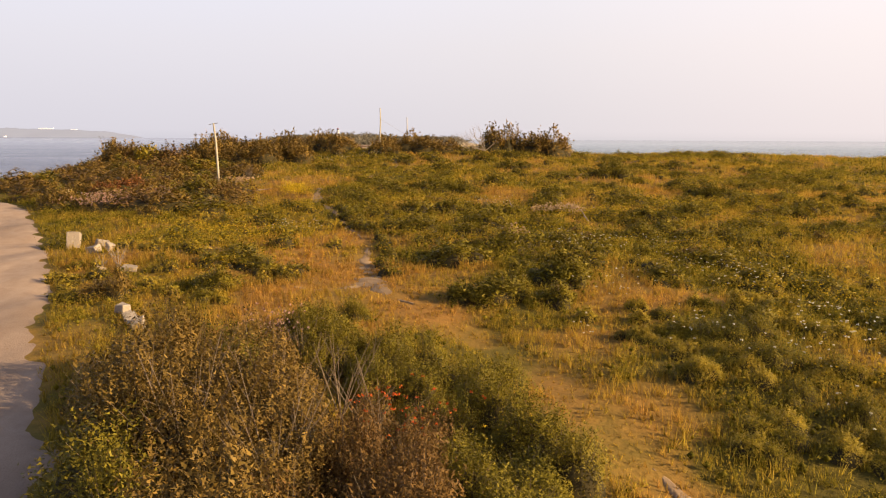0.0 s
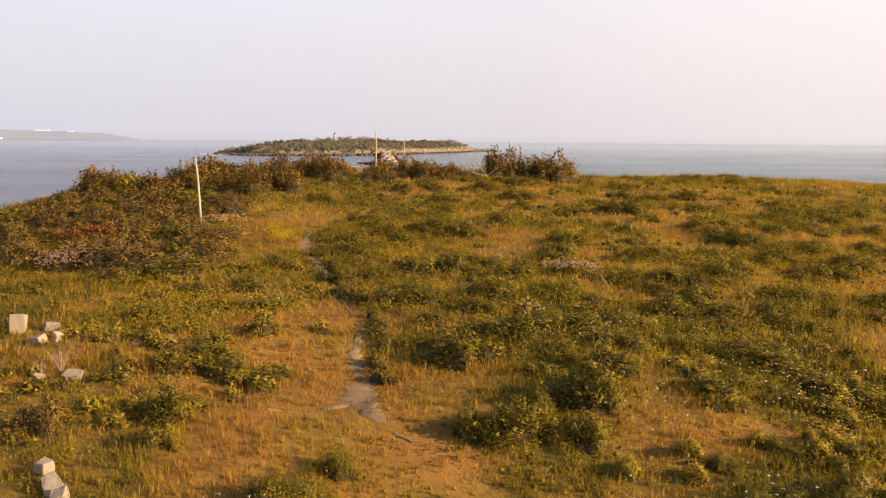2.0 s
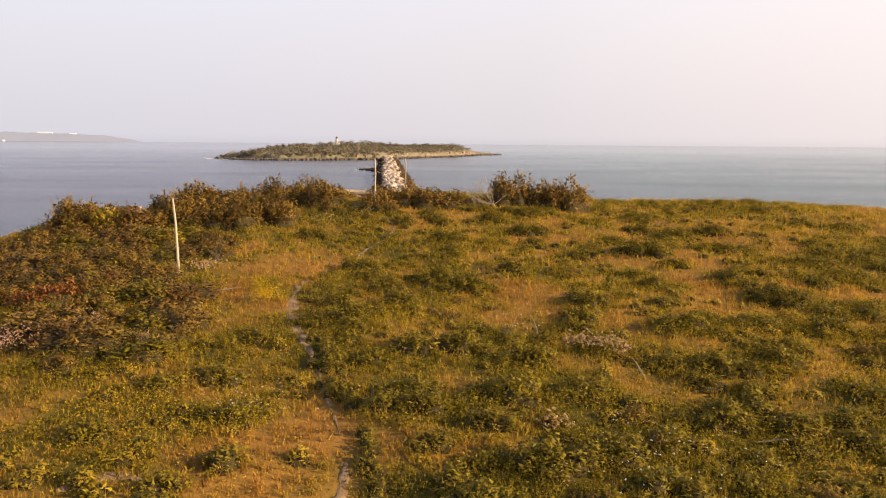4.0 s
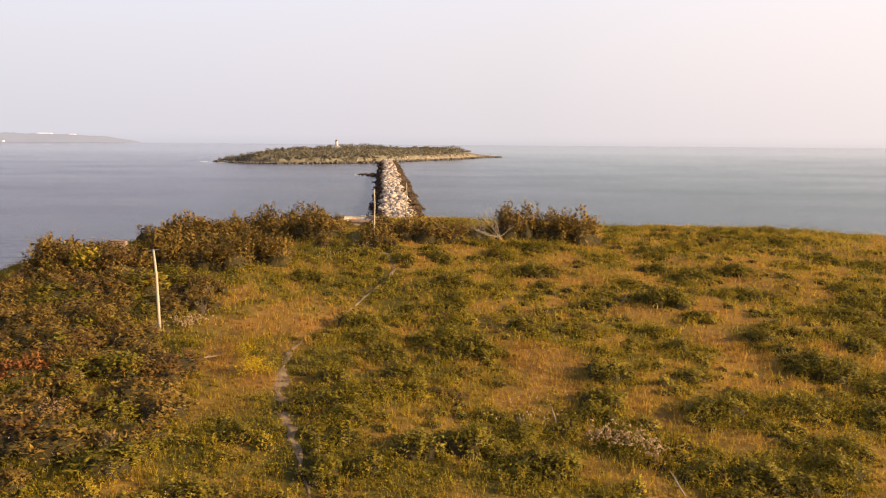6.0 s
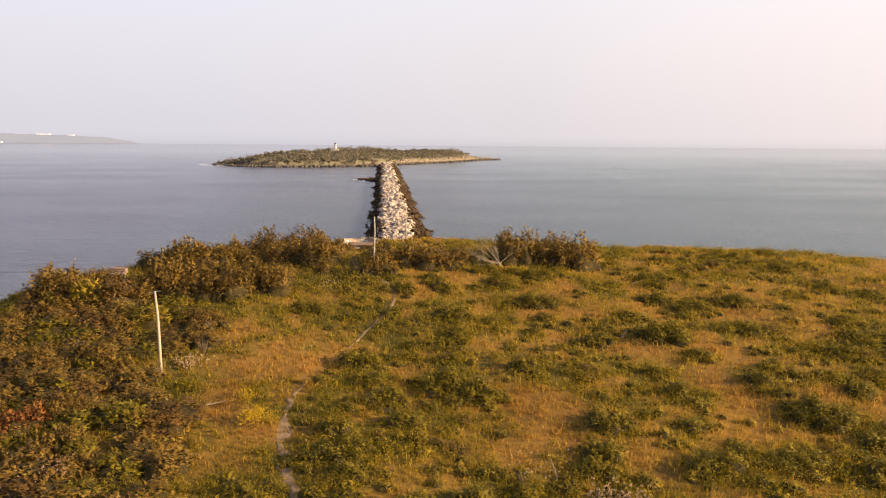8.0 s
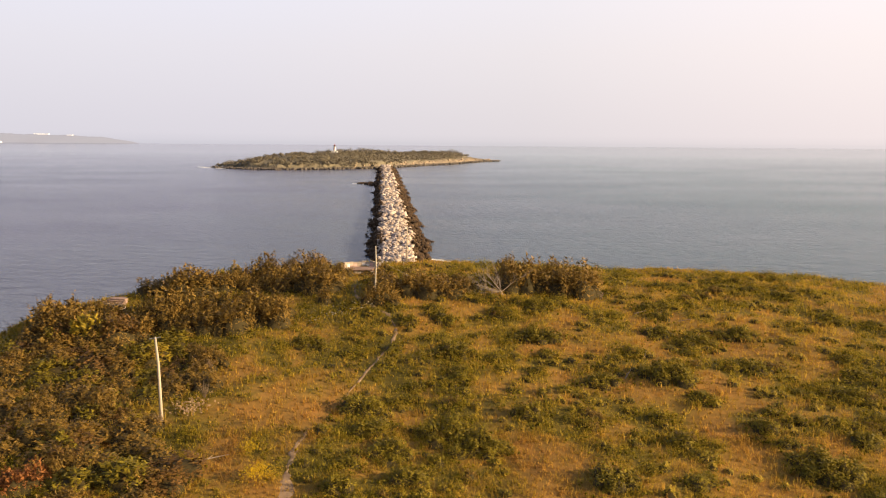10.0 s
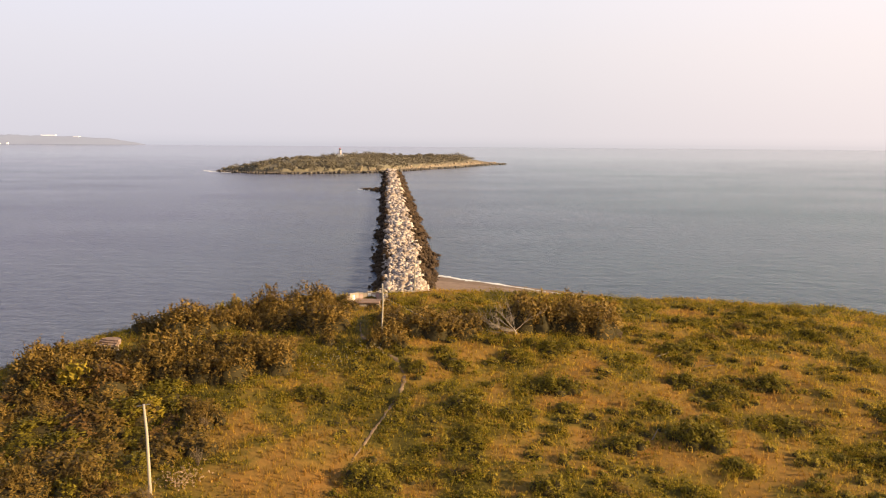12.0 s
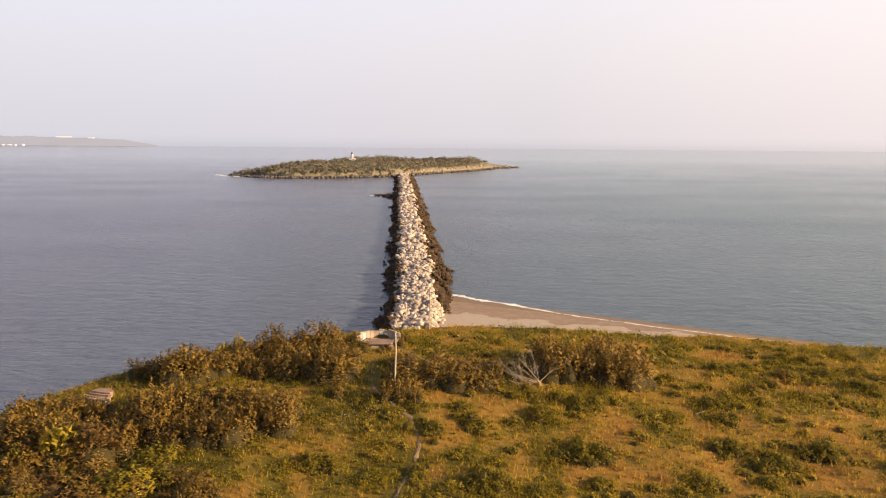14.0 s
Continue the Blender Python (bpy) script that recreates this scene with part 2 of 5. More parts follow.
# ---- builders ----
def mesh_of(name, verts, faces, material, tone=None, smooth=False, normals=None, twiggy=None):
    me = bpy.data.meshes.new(name)
    verts = np.asarray(verts, np.float32).reshape(-1, 3)
    me.from_pydata([], [], [])
    if isinstance(faces, np.ndarray):
        n, k = faces.shape
        me.vertices.add(len(verts))
        me.vertices.foreach_set("co", verts.ravel())
        me.loops.add(n * k)
        me.loops.foreach_set("vertex_index", faces.astype(np.int32).ravel())
        me.polygons.add(n)
        me.polygons.foreach_set("loop_start", np.arange(0, n * k, k, dtype=np.int32))
        me.polygons.foreach_set("loop_total", np.full(n, k, np.int32))
        me.update(calc_edges=True)
    else:
        me.from_pydata([tuple(v) for v in verts.tolist()], [], faces)
    if tone is not None:
        a = me.attributes.new("tone", "FLOAT", "POINT")
        a.data.foreach_set("value", np.asarray(tone, np.float32))
    if normals is not None:
        me.attributes.new("custom_normal", "FLOAT_VECTOR", "POINT").data.foreach_set("vector", np.asarray(normals, np.float32).ravel())
    # twiggy faces: the dark heart of a crown, its shade in the colour
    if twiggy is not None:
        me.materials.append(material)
        me.materials.append(M_HEART_SHADE)
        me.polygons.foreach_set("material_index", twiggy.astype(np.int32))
    if smooth or normals is not None:
        me.polygons.foreach_set("use_smooth", np.ones(len(me.polygons), bool))
    if twiggy is None:
        me.materials.append(material)
    return me


def part(name, me, parent=None, label=""):
    ob = new(name, me)
    if parent is not None:
        ob.parent = parent
    if label:
        tagged(ob, label)
    return ob


def bm_mesh(name, bm, material, smooth=False):
    me = bpy.data.meshes.new(name)
    bmesh.ops.recalc_face_normals(bm, faces=bm.faces)
    bm.to_mesh(me)
    bm.free()
    if smooth:
        me.polygons.foreach_set("use_smooth", np.ones(len(me.polygons), bool))
    me.materials.append(material)
    return me


def rod(path, radii, sides=6, bm=None):
    """A tapered rod along a path."""
    bm = bm or bmesh.new()
    rings = []
    for i, p in enumerate(path):
        p = Vector(p)
        way = (Vector(path[min(i + 1, len(path) - 1)]) - Vector(path[max(i - 1, 0)])).normalized()
        a = way.cross((1, 0, 0) if abs(way.x) < 0.8 else (0, 1, 0)).normalized()
        b = way.cross(a)
        rings.append([bm.verts.new(p + (a * math.cos(t) + b * math.sin(t)) * radii[i]) for t in np.linspace(0, math.tau, sides, endpoint=False)])
    for r, s in zip(rings, rings[1:]):
        for i in range(sides):
            bm.faces.new((r[i], r[(i + 1) % sides], s[(i + 1) % sides], s[i]))
    bm.faces.new(rings[0])
    bm.faces.new(rings[-1])
    return bm


def box(bm, size, at, turn=0.0, bevel=0.0, jitter=0.0):
    m = Matrix.Translation(at) @ Matrix.Rotation(radians(turn), 4, "Z") @ Matrix.Diagonal((*size, 1))
    made = bmesh.ops.create_cube(bm, size=1.0, matrix=m)["verts"]
    if jitter:
        for v in made:
            v.co += Vector([random.uniform(-jitter, jitter) for _ in range(3)])
    if bevel:
        edges = list({e for v in made for e in v.link_edges})
        bmesh.ops.bevel(bm, geom=edges, offset=bevel, segments=2, affect="EDGES", profile=0.6)
    return bm


def rock_mesh(name, material, seed, squash=(1, 1, 0.75), cuts=1, rough=0.28):
    """One angular boulder about a metre across."""
    rng = random.Random(seed)
    bm = bmesh.new()
    for _ in range(8 + 4 * cuts):
        v = Vector((rng.gauss(0, 1), rng.gauss(0, 1), rng.gauss(0, 1))).normalized() * rng.uniform(0.42, 0.60)
        bm.verts.new((max(-0.4, min(0.4, v.x)) * squash[0] * 1.2, max(-0.4, min(0.4, v.y)) * squash[1] * 1.2, max(-0.36, min(0.36, v.z)) * squash[2] * 1.2))
    hull = bmesh.ops.convex_hull(bm, input=bm.verts)
    bmesh.ops.delete(bm, geom=[v for v in hull["geom_interior"] if isinstance(v, bmesh.types.BMVert)], context="VERTS")
    bmesh.ops.triangulate(bm, faces=bm.faces)
    return bm_mesh(name, bm, material)


# ---- ground ----
RIM = np.array([(-62, -400), (-56, 20), (-54, 60), (-53, 85), (-51, 101), (-46, 114), (-36, 124), (-20, 130), (0, 135),
                (18, 136), (35, 134), (52, 129), (70, 112), (90, 75), (160, 20), (400, -60), (400, -400)], float)


def outside(x, y, rim=None):
    """Distance from the rim of the plateau: positive outside, negative on it."""
    x, y = np.asarray(x, float), np.asarray(y, float)
    best, inside = np.full(x.shape, 1e9), np.zeros(x.shape, bool)
    rim = RIM if rim is None else rim
    for (ax, ay), (bx, by) in zip(rim, np.roll(rim, -1, axis=0)):
        ux, uy = bx - ax, by - ay
        k = np.clip(((x - ax) * ux + (y - ay) * uy) / (ux * ux + uy * uy), 0, 1)
        best = np.minimum(best, np.hypot(x - ax - k * ux, y - ay - k * uy))
        if ay != by:
            inside ^= ((ay > y) != (by > y)) & (x < (bx - ax) * (y - ay) / (by - ay) + ax)
    return np.where(inside, -best, best)


def step(a, b, v):
    k = np.clip((v - a) / (b - a), 0, 1)
    return k * k * (3 - 2 * k)


def height(x, y):
    """The height of the ground over the sea."""
    x, y = np.asarray(x, float), np.asarray(y, float)
    top = np.interp(y, [-400, 0, 25, 45, 65, 80, 95, 105, 125, 150], [9, 9.5, 9.9, 10.7, 11.4, 11.9, 12.7, 13.2, 13.5, 13.5])
    top = top + 1.2 * np.exp(-((x + 8) / 22) ** 2) * step(92, 108, y)
    top = top + 0.16 * np.sin(x * 0.31 + y * 0.17) + 0.12 * np.sin(y * 0.43 - x * 0.22 + 1) + 0.09 * np.sin(x * 1.1 + 2 * np.sin(y * 0.37)) * np.sin(y * 0.9 + 1.5 * np.sin(x * 0.41)) + 0.05 * np.sin(x * 2.3 + y) * np.sin(y * 2.1 - x)
    top = top + 0.5 * step(22, 50, x) * step(70, 115, y)
    top = top + 0.75 * np.exp(-((x + 15.7) ** 2 + (y - 125.6) ** 2) / 16.0) - 1.3 * step(2.9, 2.2, np.hypot(x + 15.75, y - 124.2))
    d = outside(x, y)
    round_off = -0.6 * np.exp(-np.maximum(-d, 0) / 4.0)
    wide = np.interp(x, [-30, -9, 19, 50, 100], [90, 85, 67, 56, 50])
    k = np.clip(d, 0, None)
    beach = np.where(k < 32, (top - 0.6) + (2.8 - top + 0.6) * step(-12, 34, k), np.interp(k - 32, [0, 1], [2.8, 2.8]) - 2.8 * (k - 32) / (wide - 32))
    beach = np.maximum(beach, -6)
    cliff = np.interp(k, [0, 4, 16, 20, 60], [0, -1.6, -13.2, -15.5, -22]) + top - 0.6
    out = np.where(x > -16, beach, np.where(x < -30, cliff, beach + (cliff - beach) * np.clip((-16 - x) / 14, 0, 1)))
    return np.where(d > 0, out, top + round_off)


def smooth_line(points, step_length):
    """Points at even steps along a smooth curve through the points."""
    p = [Vector((*q, 0)) for q in points]
    out = []
    for i in range(len(p) - 1):
        a, b, c, d = p[max(i - 1, 0)], p[i], p[i + 1], p[min(i + 2, len(p) - 1)]
        n = max(int((c - b).length / step_length), 1)
        for j in range(n):
            t = j / n
            out.append(0.5 * ((2 * b) + (c - a) * t + (2 * a - 5 * b + 4 * c - d) * t * t + (3 * b - 3 * c + d - a) * t ** 3))
    return out + [p[-1]]


ROAD = [(2, -13), (-4.4, 1), (-9.4, 11.3), (-11.4, 15.0), (-14.8, 20.5), (-19.6, 29.6), (-24.2, 37.0), (-31.5, 48.0), (-37, 55.5), (-44, 61), (-54, 65)]
PATH_A = [(8.5, 4), (6.2, 10), (5.0, 13.4), (3.7, 16.7), (2.6, 20.3), (0.9, 24.2), (-1.6, 28.4), (-3.4, 31.0), (-4.1, 34.0), (-4.7, 37.0), (-5.0, 40.3), (-6.2, 44.6), (-8.3, 50.8),
          (-10.5, 56.5), (-12.1, 61.0), (-12.8, 64.8), (-13.0, 68.5), (-12.7, 74.0), (-11.0, 79.0), (-9.9, 84.5), (-8.7, 91.0), (-8.2, 95.5), (-9.6, 100.0), (-12.0, 103.5), (-14.0, 106.5), (-15.0, 112), (-15.2, 117)]


def off_line(points, x, y):
    line = np.array([(p.x, p.y) for p in smooth_line(points, 1.0)])
    best = np.full(np.shape(x), 1e9)
    for px, py in line:
        best = np.minimum(best, np.hypot(x - px, y - py))
    return best


LATTICE = np.random.default_rng(77).uniform(-0.5, 0.5, (4, 64, 64))


def patches(x, y, size, layer):
    """Smooth random patches about so many metres wide, from -0.5 to 0.5."""
    u, v = np.asarray(x, float) / size + 31.7, np.asarray(y, float) / size + 17.3
    i, j = np.floor(u).astype(int), np.floor(v).astype(int)
    a, c = u - i, v - j
    a, c = a * a * (3 - 2 * a), c * c * (3 - 2 * c)
    t = LATTICE[layer]
    return (t[i % 64, j % 64] * (1 - a) + t[(i + 1) % 64, j % 64] * a) * (1 - c) + (t[i % 64, (j + 1) % 64] * (1 - a) + t[(i + 1) % 64, (j + 1) % 64] * a) * c


def tone_at(x, y):
    """How green (1) or dry (0) the meadow is."""
    x, y = np.asarray(x, float), np.asarray(y, float)
    wx, wy = x + 2.5 * patches(x, y, 5, 3), y + 2.5 * patches(y, x, 5, 3)
    t = 0.60 + 0.45 * patches(wx, wy * 0.8, 6.5, 0) + 0.75 * patches(wx, wy * 0.85, 2.6, 1) + 0.45 * patches(x, y, 1.15, 2)
    for cx, cy, r, v in DRY:
        t = t - v * np.exp(-((x - cx) ** 2 + (y - cy) ** 2) / (r * r))
    t = t - 0.03 * step(72, 96, y) * step(-14, -4, x)
    t = t - 0.38 * np.exp(-(off_line(PATH_A, x, y) / 1.5) ** 2) * (1 - step(34, 60, y))
    return np.clip(t, 0.02, 0.98)


# places where the meadow is drier, or (negative) greener, than elsewhere: x, y, radius, by how much
DRY = [(7, 13, 4, 0.18), (3.4, 19, 2.2, 0.18), (-0.6, 26, 2, 0.21), (-7, 32, 4, 0.24), (-9, 26, 3, 0.24), (8, 55, 3.5, 0.18), (20, 76, 9, 0.13), (14, 92, 8, 0.15), (-19, 78, 6, 0.21), (24, 90, 8, 0.12),
       (-16, 72, 4, 0.18), (27, 62, 6, 0.12), (-22, 44, 4, -0.08), (42, 108, 14, -0.08), (-8, 44, 3, 0.21), (-40, 88, 4, 0.18), (-34, 68, 12, -0.24), (4, 40, 7, -0.2), (0, 53, 5, -0.2), (4, 28.5, 3, -0.24), (-32, 99, 13, -0.24),
       (15.7, 56.7, 3.0, 0.28), (6.4, 62.3, 1.8, 0.28), (19.3, 67.1, 2.6, 0.28), (-22.1, 84.9, 2.6, 0.24), (15, 100, 4.0, 0.26), (18.1, 82.3, 3.0, 0.26), (2.4, 92.8, 2.4, 0.22), (23.7, 77.3, 3.0, 0.24), (10.1, 38.7, 1.5, 0.24), (10.7, 26.7, 1.6, -0.2), (6.5, 47, 6, -0.2), (-4, 62, 6, -0.16), (-12, 39, 6, 0.16), (-15, 50, 6, 0.14), (-20, 45, 4, 0.10)]

xs = np.concatenate([np.arange(-420, -80, 20.0), np.arange(-80, 110, 1.0), np.arange(110, 421, 20.0)])
ys = np.concatenate([np.arange(-420, -20, 20.0), np.concatenate([np.arange(-20, 140, 1.0), np.arange(140, 250, 2.0)]), np.arange(250, 420, 20.0)])
gx, gy = np.meshgrid(xs, ys)
gz = height(gx, gy)
idx = np.arange(gx.size).reshape(gx.shape)
quads = np.stack([idx[:-1, :-1], idx[:-1, 1:], idx[1:, 1:], idx[1:, :-1]], -1).reshape(-1, 4)
ground = new("ground", mesh_of("ground", np.stack([gx, gy, gz], -1), quads, M_GROUND, tone_at(gx, gy).ravel(), smooth=True))
tagged(ground, "grassy headland sloping down to a sandy beach", "ground", kind="structure")

sea_verts = [(x, y, 0.0) for y in (-1500, 4600) for x in (-4300, 4300)]
sea = new("water", mesh_of("water", sea_verts, [(0, 1, 3, 2)], M_SEA))
tagged(sea, "grey-blue sea with small wind ripples", "sea", kind="structure")


def strip(name, points, widths, lift, material, step_length=0.5, across=6, wobble=0.12):
    """A worn strip that lies on the ground."""
    line = smooth_line(points, step_length)
    n = len(line)
    verts, k = [], np.interp(np.linspace(0, 1, n), np.linspace(0, 1, len(widths)), widths)
    for i, p in enumerate(line):
        way = (line[min(i + 1, n - 1)] - line[max(i - 1, 0)]).normalized()
        sidew = Vector((way.y, -way.x, 0))
        left, right = (k[i] / 2 * (1 + wobble * 2 * noise.noise(Vector((i * step_length * 0.5, s, 0.5))) + wobble * 1.6 * noise.noise(Vector((i * step_length * 2.1, s, 7.5)))) for s in (3.0, 9.0))
        for j in range(across + 1):
            f = j / across
            q = p + sidew * (-left + (left + right) * f)
            sunk = -0.03 if j in (0, across) else lift
            verts.append((q.x, q.y, float(height(q.x, q.y)) + sunk))
    faces = [(i * (across + 1) + j, i * (across + 1) + j + 1, (i + 1) * (across + 1) + j + 1, (i + 1) * (across + 1) + j) for i in range(n - 1) for j in range(across)]
    return new(name, mesh_of(name, verts, faces, material, smooth=True))


tagged(strip("road", ROAD, [4.2] * 11, 0.07, M_ROAD, 0.8, 8, 0.10), "pale packed gravel track with shaded ruts", "road", kind="structure")
BARE = [([(-7.0, 30.6), (-5.2, 31.0), (-3.8, 31.6)], [0.08, 0.3, 0.4]), ([(7.0, 8.4), (6.2, 9.8), (5.3, 12.4), (4.5, 14.8)], [0.5, 0.75, 0.6, 0.05]), ([(-1.6, 28.4), (-3.4, 31.0), (-4.1, 34.0), (-4.7, 37.0), (-5.0, 40.3)], [0.08, 0.9, 1.3, 0.8, 0.1]),
        ([(-5.6, 42.6), (-6.2, 44.6), (-8.3, 50.8), (-10.5, 56.5), (-12.1, 61.0), (-12.8, 64.8), (-13.0, 68.5), (-12.8, 72)], [0.1, 0.2, 0.3, 0.5, 0.9, 0.95, 0.5, 0.15]),
        ([(-11.0, 79.0), (-9.9, 84.5), (-8.7, 91.0), (-8.2, 95.5), (-9.6, 100.0), (-12.0, 103.5), (-14.0, 106.5), (-15.0, 112)], [0.1, 0.25, 0.42, 0.40, 0.45, 0.55, 0.42, 0.2])]
for spots, widths in BARE:
    tagged(strip("footpath", spots, widths, 0.03, M_PATH, 0.2, 5, 0.55), "narrow bare dirt footpath through the grass", "path", kind="structure")
SIDE = [(-11.0, 37.6), (-13.2, 38.4), (-15.0, 37.2)]
tagged(strip("side_path", SIDE, [0.4, 0.7, 0.3], 0.06, M_PATH, 0.4, 4, 0.3), "short bare dirt patch in the grass", "path", kind="structure")


def lane(y):
    """Half the width of the trodden lane along the footpath."""
    return np.interp(y, [6, 26, 34, 42], [0.85, 0.70, 0.55, 0.24])


def clear_of_ways(x, y, margin=0.0, trodden=True):
    pit = (np.hypot(x + 15.75, y - 124.2) > 3.0 + margin * 0.4) & ((np.abs(x + 15.6) > 1.2 + margin) | (y < 120) | (y > 124))
    return (off_line(ROAD, x, y) > 2.1 + margin) & (off_line(PATH_A, x, y) > (lane(y) if trodden else 0.24) + margin) & pit & (np.hypot(x + 43.2, y - 103.0) > 1.45 + margin * 0.5)


# ---- breakwater ----
def breakwater_middle(y):
    return np.interp(y, [170, 214, 261, 339, 496, 839, 900], [-14.5, -18.0, -23.0, -31.0, -47.6, -84.0, -90.5])


breakwater = new("breakwater")
tagged(breakwater, "long rubble breakwater of pale boulders with dark weedy flanks", "breakwater")
by = np.linspace(168, 880, 90)
prof_x, prof_z = np.array([-13.0, -8.0, -4.5, 0.0, 4.6, 10.6, 15.0]), np.array([-3.5, 0.0, 3.6, 4.0, 3.7, 0.0, -2.5])
def flank(x, y):
    """The flank beside the beach is narrower near the shore."""
    return x * 0.97 * (float(np.interp(y, [186, 226], [0.66, 1.0])) if x > 4 else 1.0)


cv = [(float(breakwater_middle(y)) + flank(x, y), y, z - 0.5) for y in by for x, z in zip(prof_x, prof_z)]
ci = np.arange(len(cv)).reshape(len(by), 7)
cq = np.stack([ci[:-1, :-1], ci[:-1, 1:], ci[1:, 1:], ci[1:, :-1]], -1).reshape(-1, 4)
part("core", mesh_of("core", cv, cq, M_WEED), breakwater, "dark packed rubble core")

ROCKS = {s: [rock_mesh("boulder", m, i + 7 * j, (1, random.uniform(0.7, 1), random.uniform(0.55, 0.85)), 2) for i in range(7)] for j, (s, m) in enumerate((("pale", M_STONE), ("weed", M_WEED)))}
FAR_ROCKS = {s: [rock_mesh("far_boulder", m, 60 + i + 7 * j, (1, random.uniform(0.7, 1), random.uniform(0.55, 0.85))) for i in range(7)] for j, (s, m) in enumerate((("pale", M_STONE), ("weed", M_WEED)))}
ROCK_DATA = {s: [(np.array([v.co[:] for v in me.vertices]), np.array([p.vertices[:] for p in me.polygons])) for me in ms] for s, ms in FAR_ROCKS.items()}


def joined_rocks(name, spots, data, material):
    """Many boulders in one mesh: spots of (x, y, z, size, seed)."""
    rng = np.random.default_rng(5)
    vs, fs, n = [], [], 0
    for x, y, z, size in spots:
        v, f = data[rng.integers(len(data))]
        a, b = rng.uniform(0, 6.28, 2)
        r = np.array(Euler((rng.uniform(-0.5, 0.5), rng.uniform(-0.5, 0.5), a)).to_matrix())
        vs.append((v * size) @ r.T + (x, y, z))
        fs.append(f + n)
        n += len(v)
    return mesh_of(name, np.concatenate(vs), np.concatenate(fs), material)


rng = np.random.default_rng(11)
pale, weed = [], []
y = 172.0
while y < 850:
    far = 1.0 if y < 280 else (1.4 if y < 430 else 2.3)
    size = 0.98 * far
    for x in np.arange(-10.5, 14.5, size * 0.66):
        xx, yy = x + rng.normal(0, 0.4 * far), y + rng.normal(0, 0.5 * far)
        wob = 0.9 * math.sin(yy * 0.11 + (2 if xx > 0 else 0)) + 0.6 * math.sin(yy * 0.29 + xx)
        z = float(np.interp(xx + (wob if abs(xx) > 3 else 0), prof_x, prof_z)) - 0.25 + 0.3 * math.sin(yy * 0.35) * math.sin(xx * 0.9 + yy * 0.13)
        if z < -0.7:
            continue
        s = size * min(max(rng.lognormal(-0.05, 0.48), 0.4), 2.1)
        row = (float(breakwater_middle(yy)) + flank(xx, yy), yy, z + rng.uniform(-0.2, 0.4), s)
        edge = abs(xx - 0.2) + rng.normal(0, 0.6) + wob * 0.5
        (pale if (edge < 4.75 or (yy < 212 and -5 < xx < 4 + (212 - yy) * 0.25 and z > 0.8)) else weed).append(row)
    y += size * 0.66
pale.sort(key=lambda r: r[1])
weed.sort(key=lambda r: r[1])
for kind, rows, count in (("pale", pale, 290), ("weed", weed, 160)):
    for i, (x, yy, z, s) in enumerate(rows[:count]):
        ob = part("boulder", random.choice(ROCKS[kind]), breakwater)
        ob.matrix_basis = pose(x, yy, z, random.uniform(-30, 30), random.uniform(-30, 30), random.uniform(0, 360)) @ Matrix.Scale(s, 4)
    me = joined_rocks("rubble", rows[count:], ROCK_DATA[kind], M_STONE if kind == "pale" else M_WEED)
    tagged(part("rubble", me, breakwater, "pale boulders farther out" if kind == "pale" else "weed-dark boulders farther out"), kind="stuff")
spur = [(-58 - 20 * t + rng.normal(0, 1.0), 548 + 24 * t + rng.normal(0, 9) * (1.05 - t), rng.uniform(-0.8, 1.2) * (1.2 - t), rng.uniform(1.5, 3.2)) for t in rng.uniform(0, 1.0, 260) ** 1.4]
tagged(part("spur", joined_rocks("spur", spur, ROCK_DATA["weed"], M_WEED), breakwater, "low weedy spur of rock"), kind="stuff")
loose = [(float(breakwater_middle(yy)) - rng.uniform(8.0, 9.8), yy, rng.uniform(-0.5, 0.0), rng.uniform(0.7, 1.6)) for yy in rng.uniform(180, 330, 40)]
tagged(part("loose_rubble", joined_rocks("loose_rubble", loose, ROCK_DATA["weed"], M_WEED), breakwater, "half-sunk weedy boulders"), kind="stuff")

# surf along the beach
SURF = [(-10, 220.5), (-3, 215.5), (5.8, 209.5), (18.8, 199.8), (30.8, 192.2), (41.5, 185.6), (52, 181), (66, 172), (84, 158)]


def surf(points, wide, label):
    """A ragged line of foam along the water's edge."""
    line = smooth_line(points, 0.5 * wide)
    sv = []
    for i, p in enumerate(line):
        way = (line[min(i + 1, len(line) - 1)] - line[max(i - 1, 0)]).normalized()
        out = Vector((-way.y, way.x, 0))
        wob = 0.9 * noise.noise(Vector((i * 0.065, 1, 0))) + 0.5 * noise.noise(Vector((i * 0.25, 4, 0)))
        wid = max(0.12, 0.75 + 0.8 * noise.noise(Vector((i * 0.11, 8, 0))) + 0.9 * noise.noise(Vector((i * 0.47, 2, 5)))) * wide
        for o, z in ((-0.5, 0.02), (0.0, 0.16), (0.5, 0.2), (1.0, 0.05)):
            q = p + out * (wob * wide + (o - 0.2) * wid * 1.6)
            sv.append((q.x, q.y, max(z, float(height(q.x, q.y)) + 0.03 if o < 0.4 else z)))
    sf = [(i * 4 + j, i * 4 + j + 1, i * 4 + j + 5, i * 4 + j + 4) for i in range(len(line) - 1) for j in range(3)]
    return tagged(new("surf", mesh_of("surf", sv, sf, M_FOAM, smooth=True)), label, "surf", kind="structure")


surf(SURF, 1.0, "thin white line of breaking surf")
surf([(-312, 872), (-296, 852), (-280, 838), (-262, 822)], 2.6, "white surf on the island's low tip")
surf([(-82, 571), (-78, 567), (-70, 560)], 1.6, "white surf round the end of the spur")

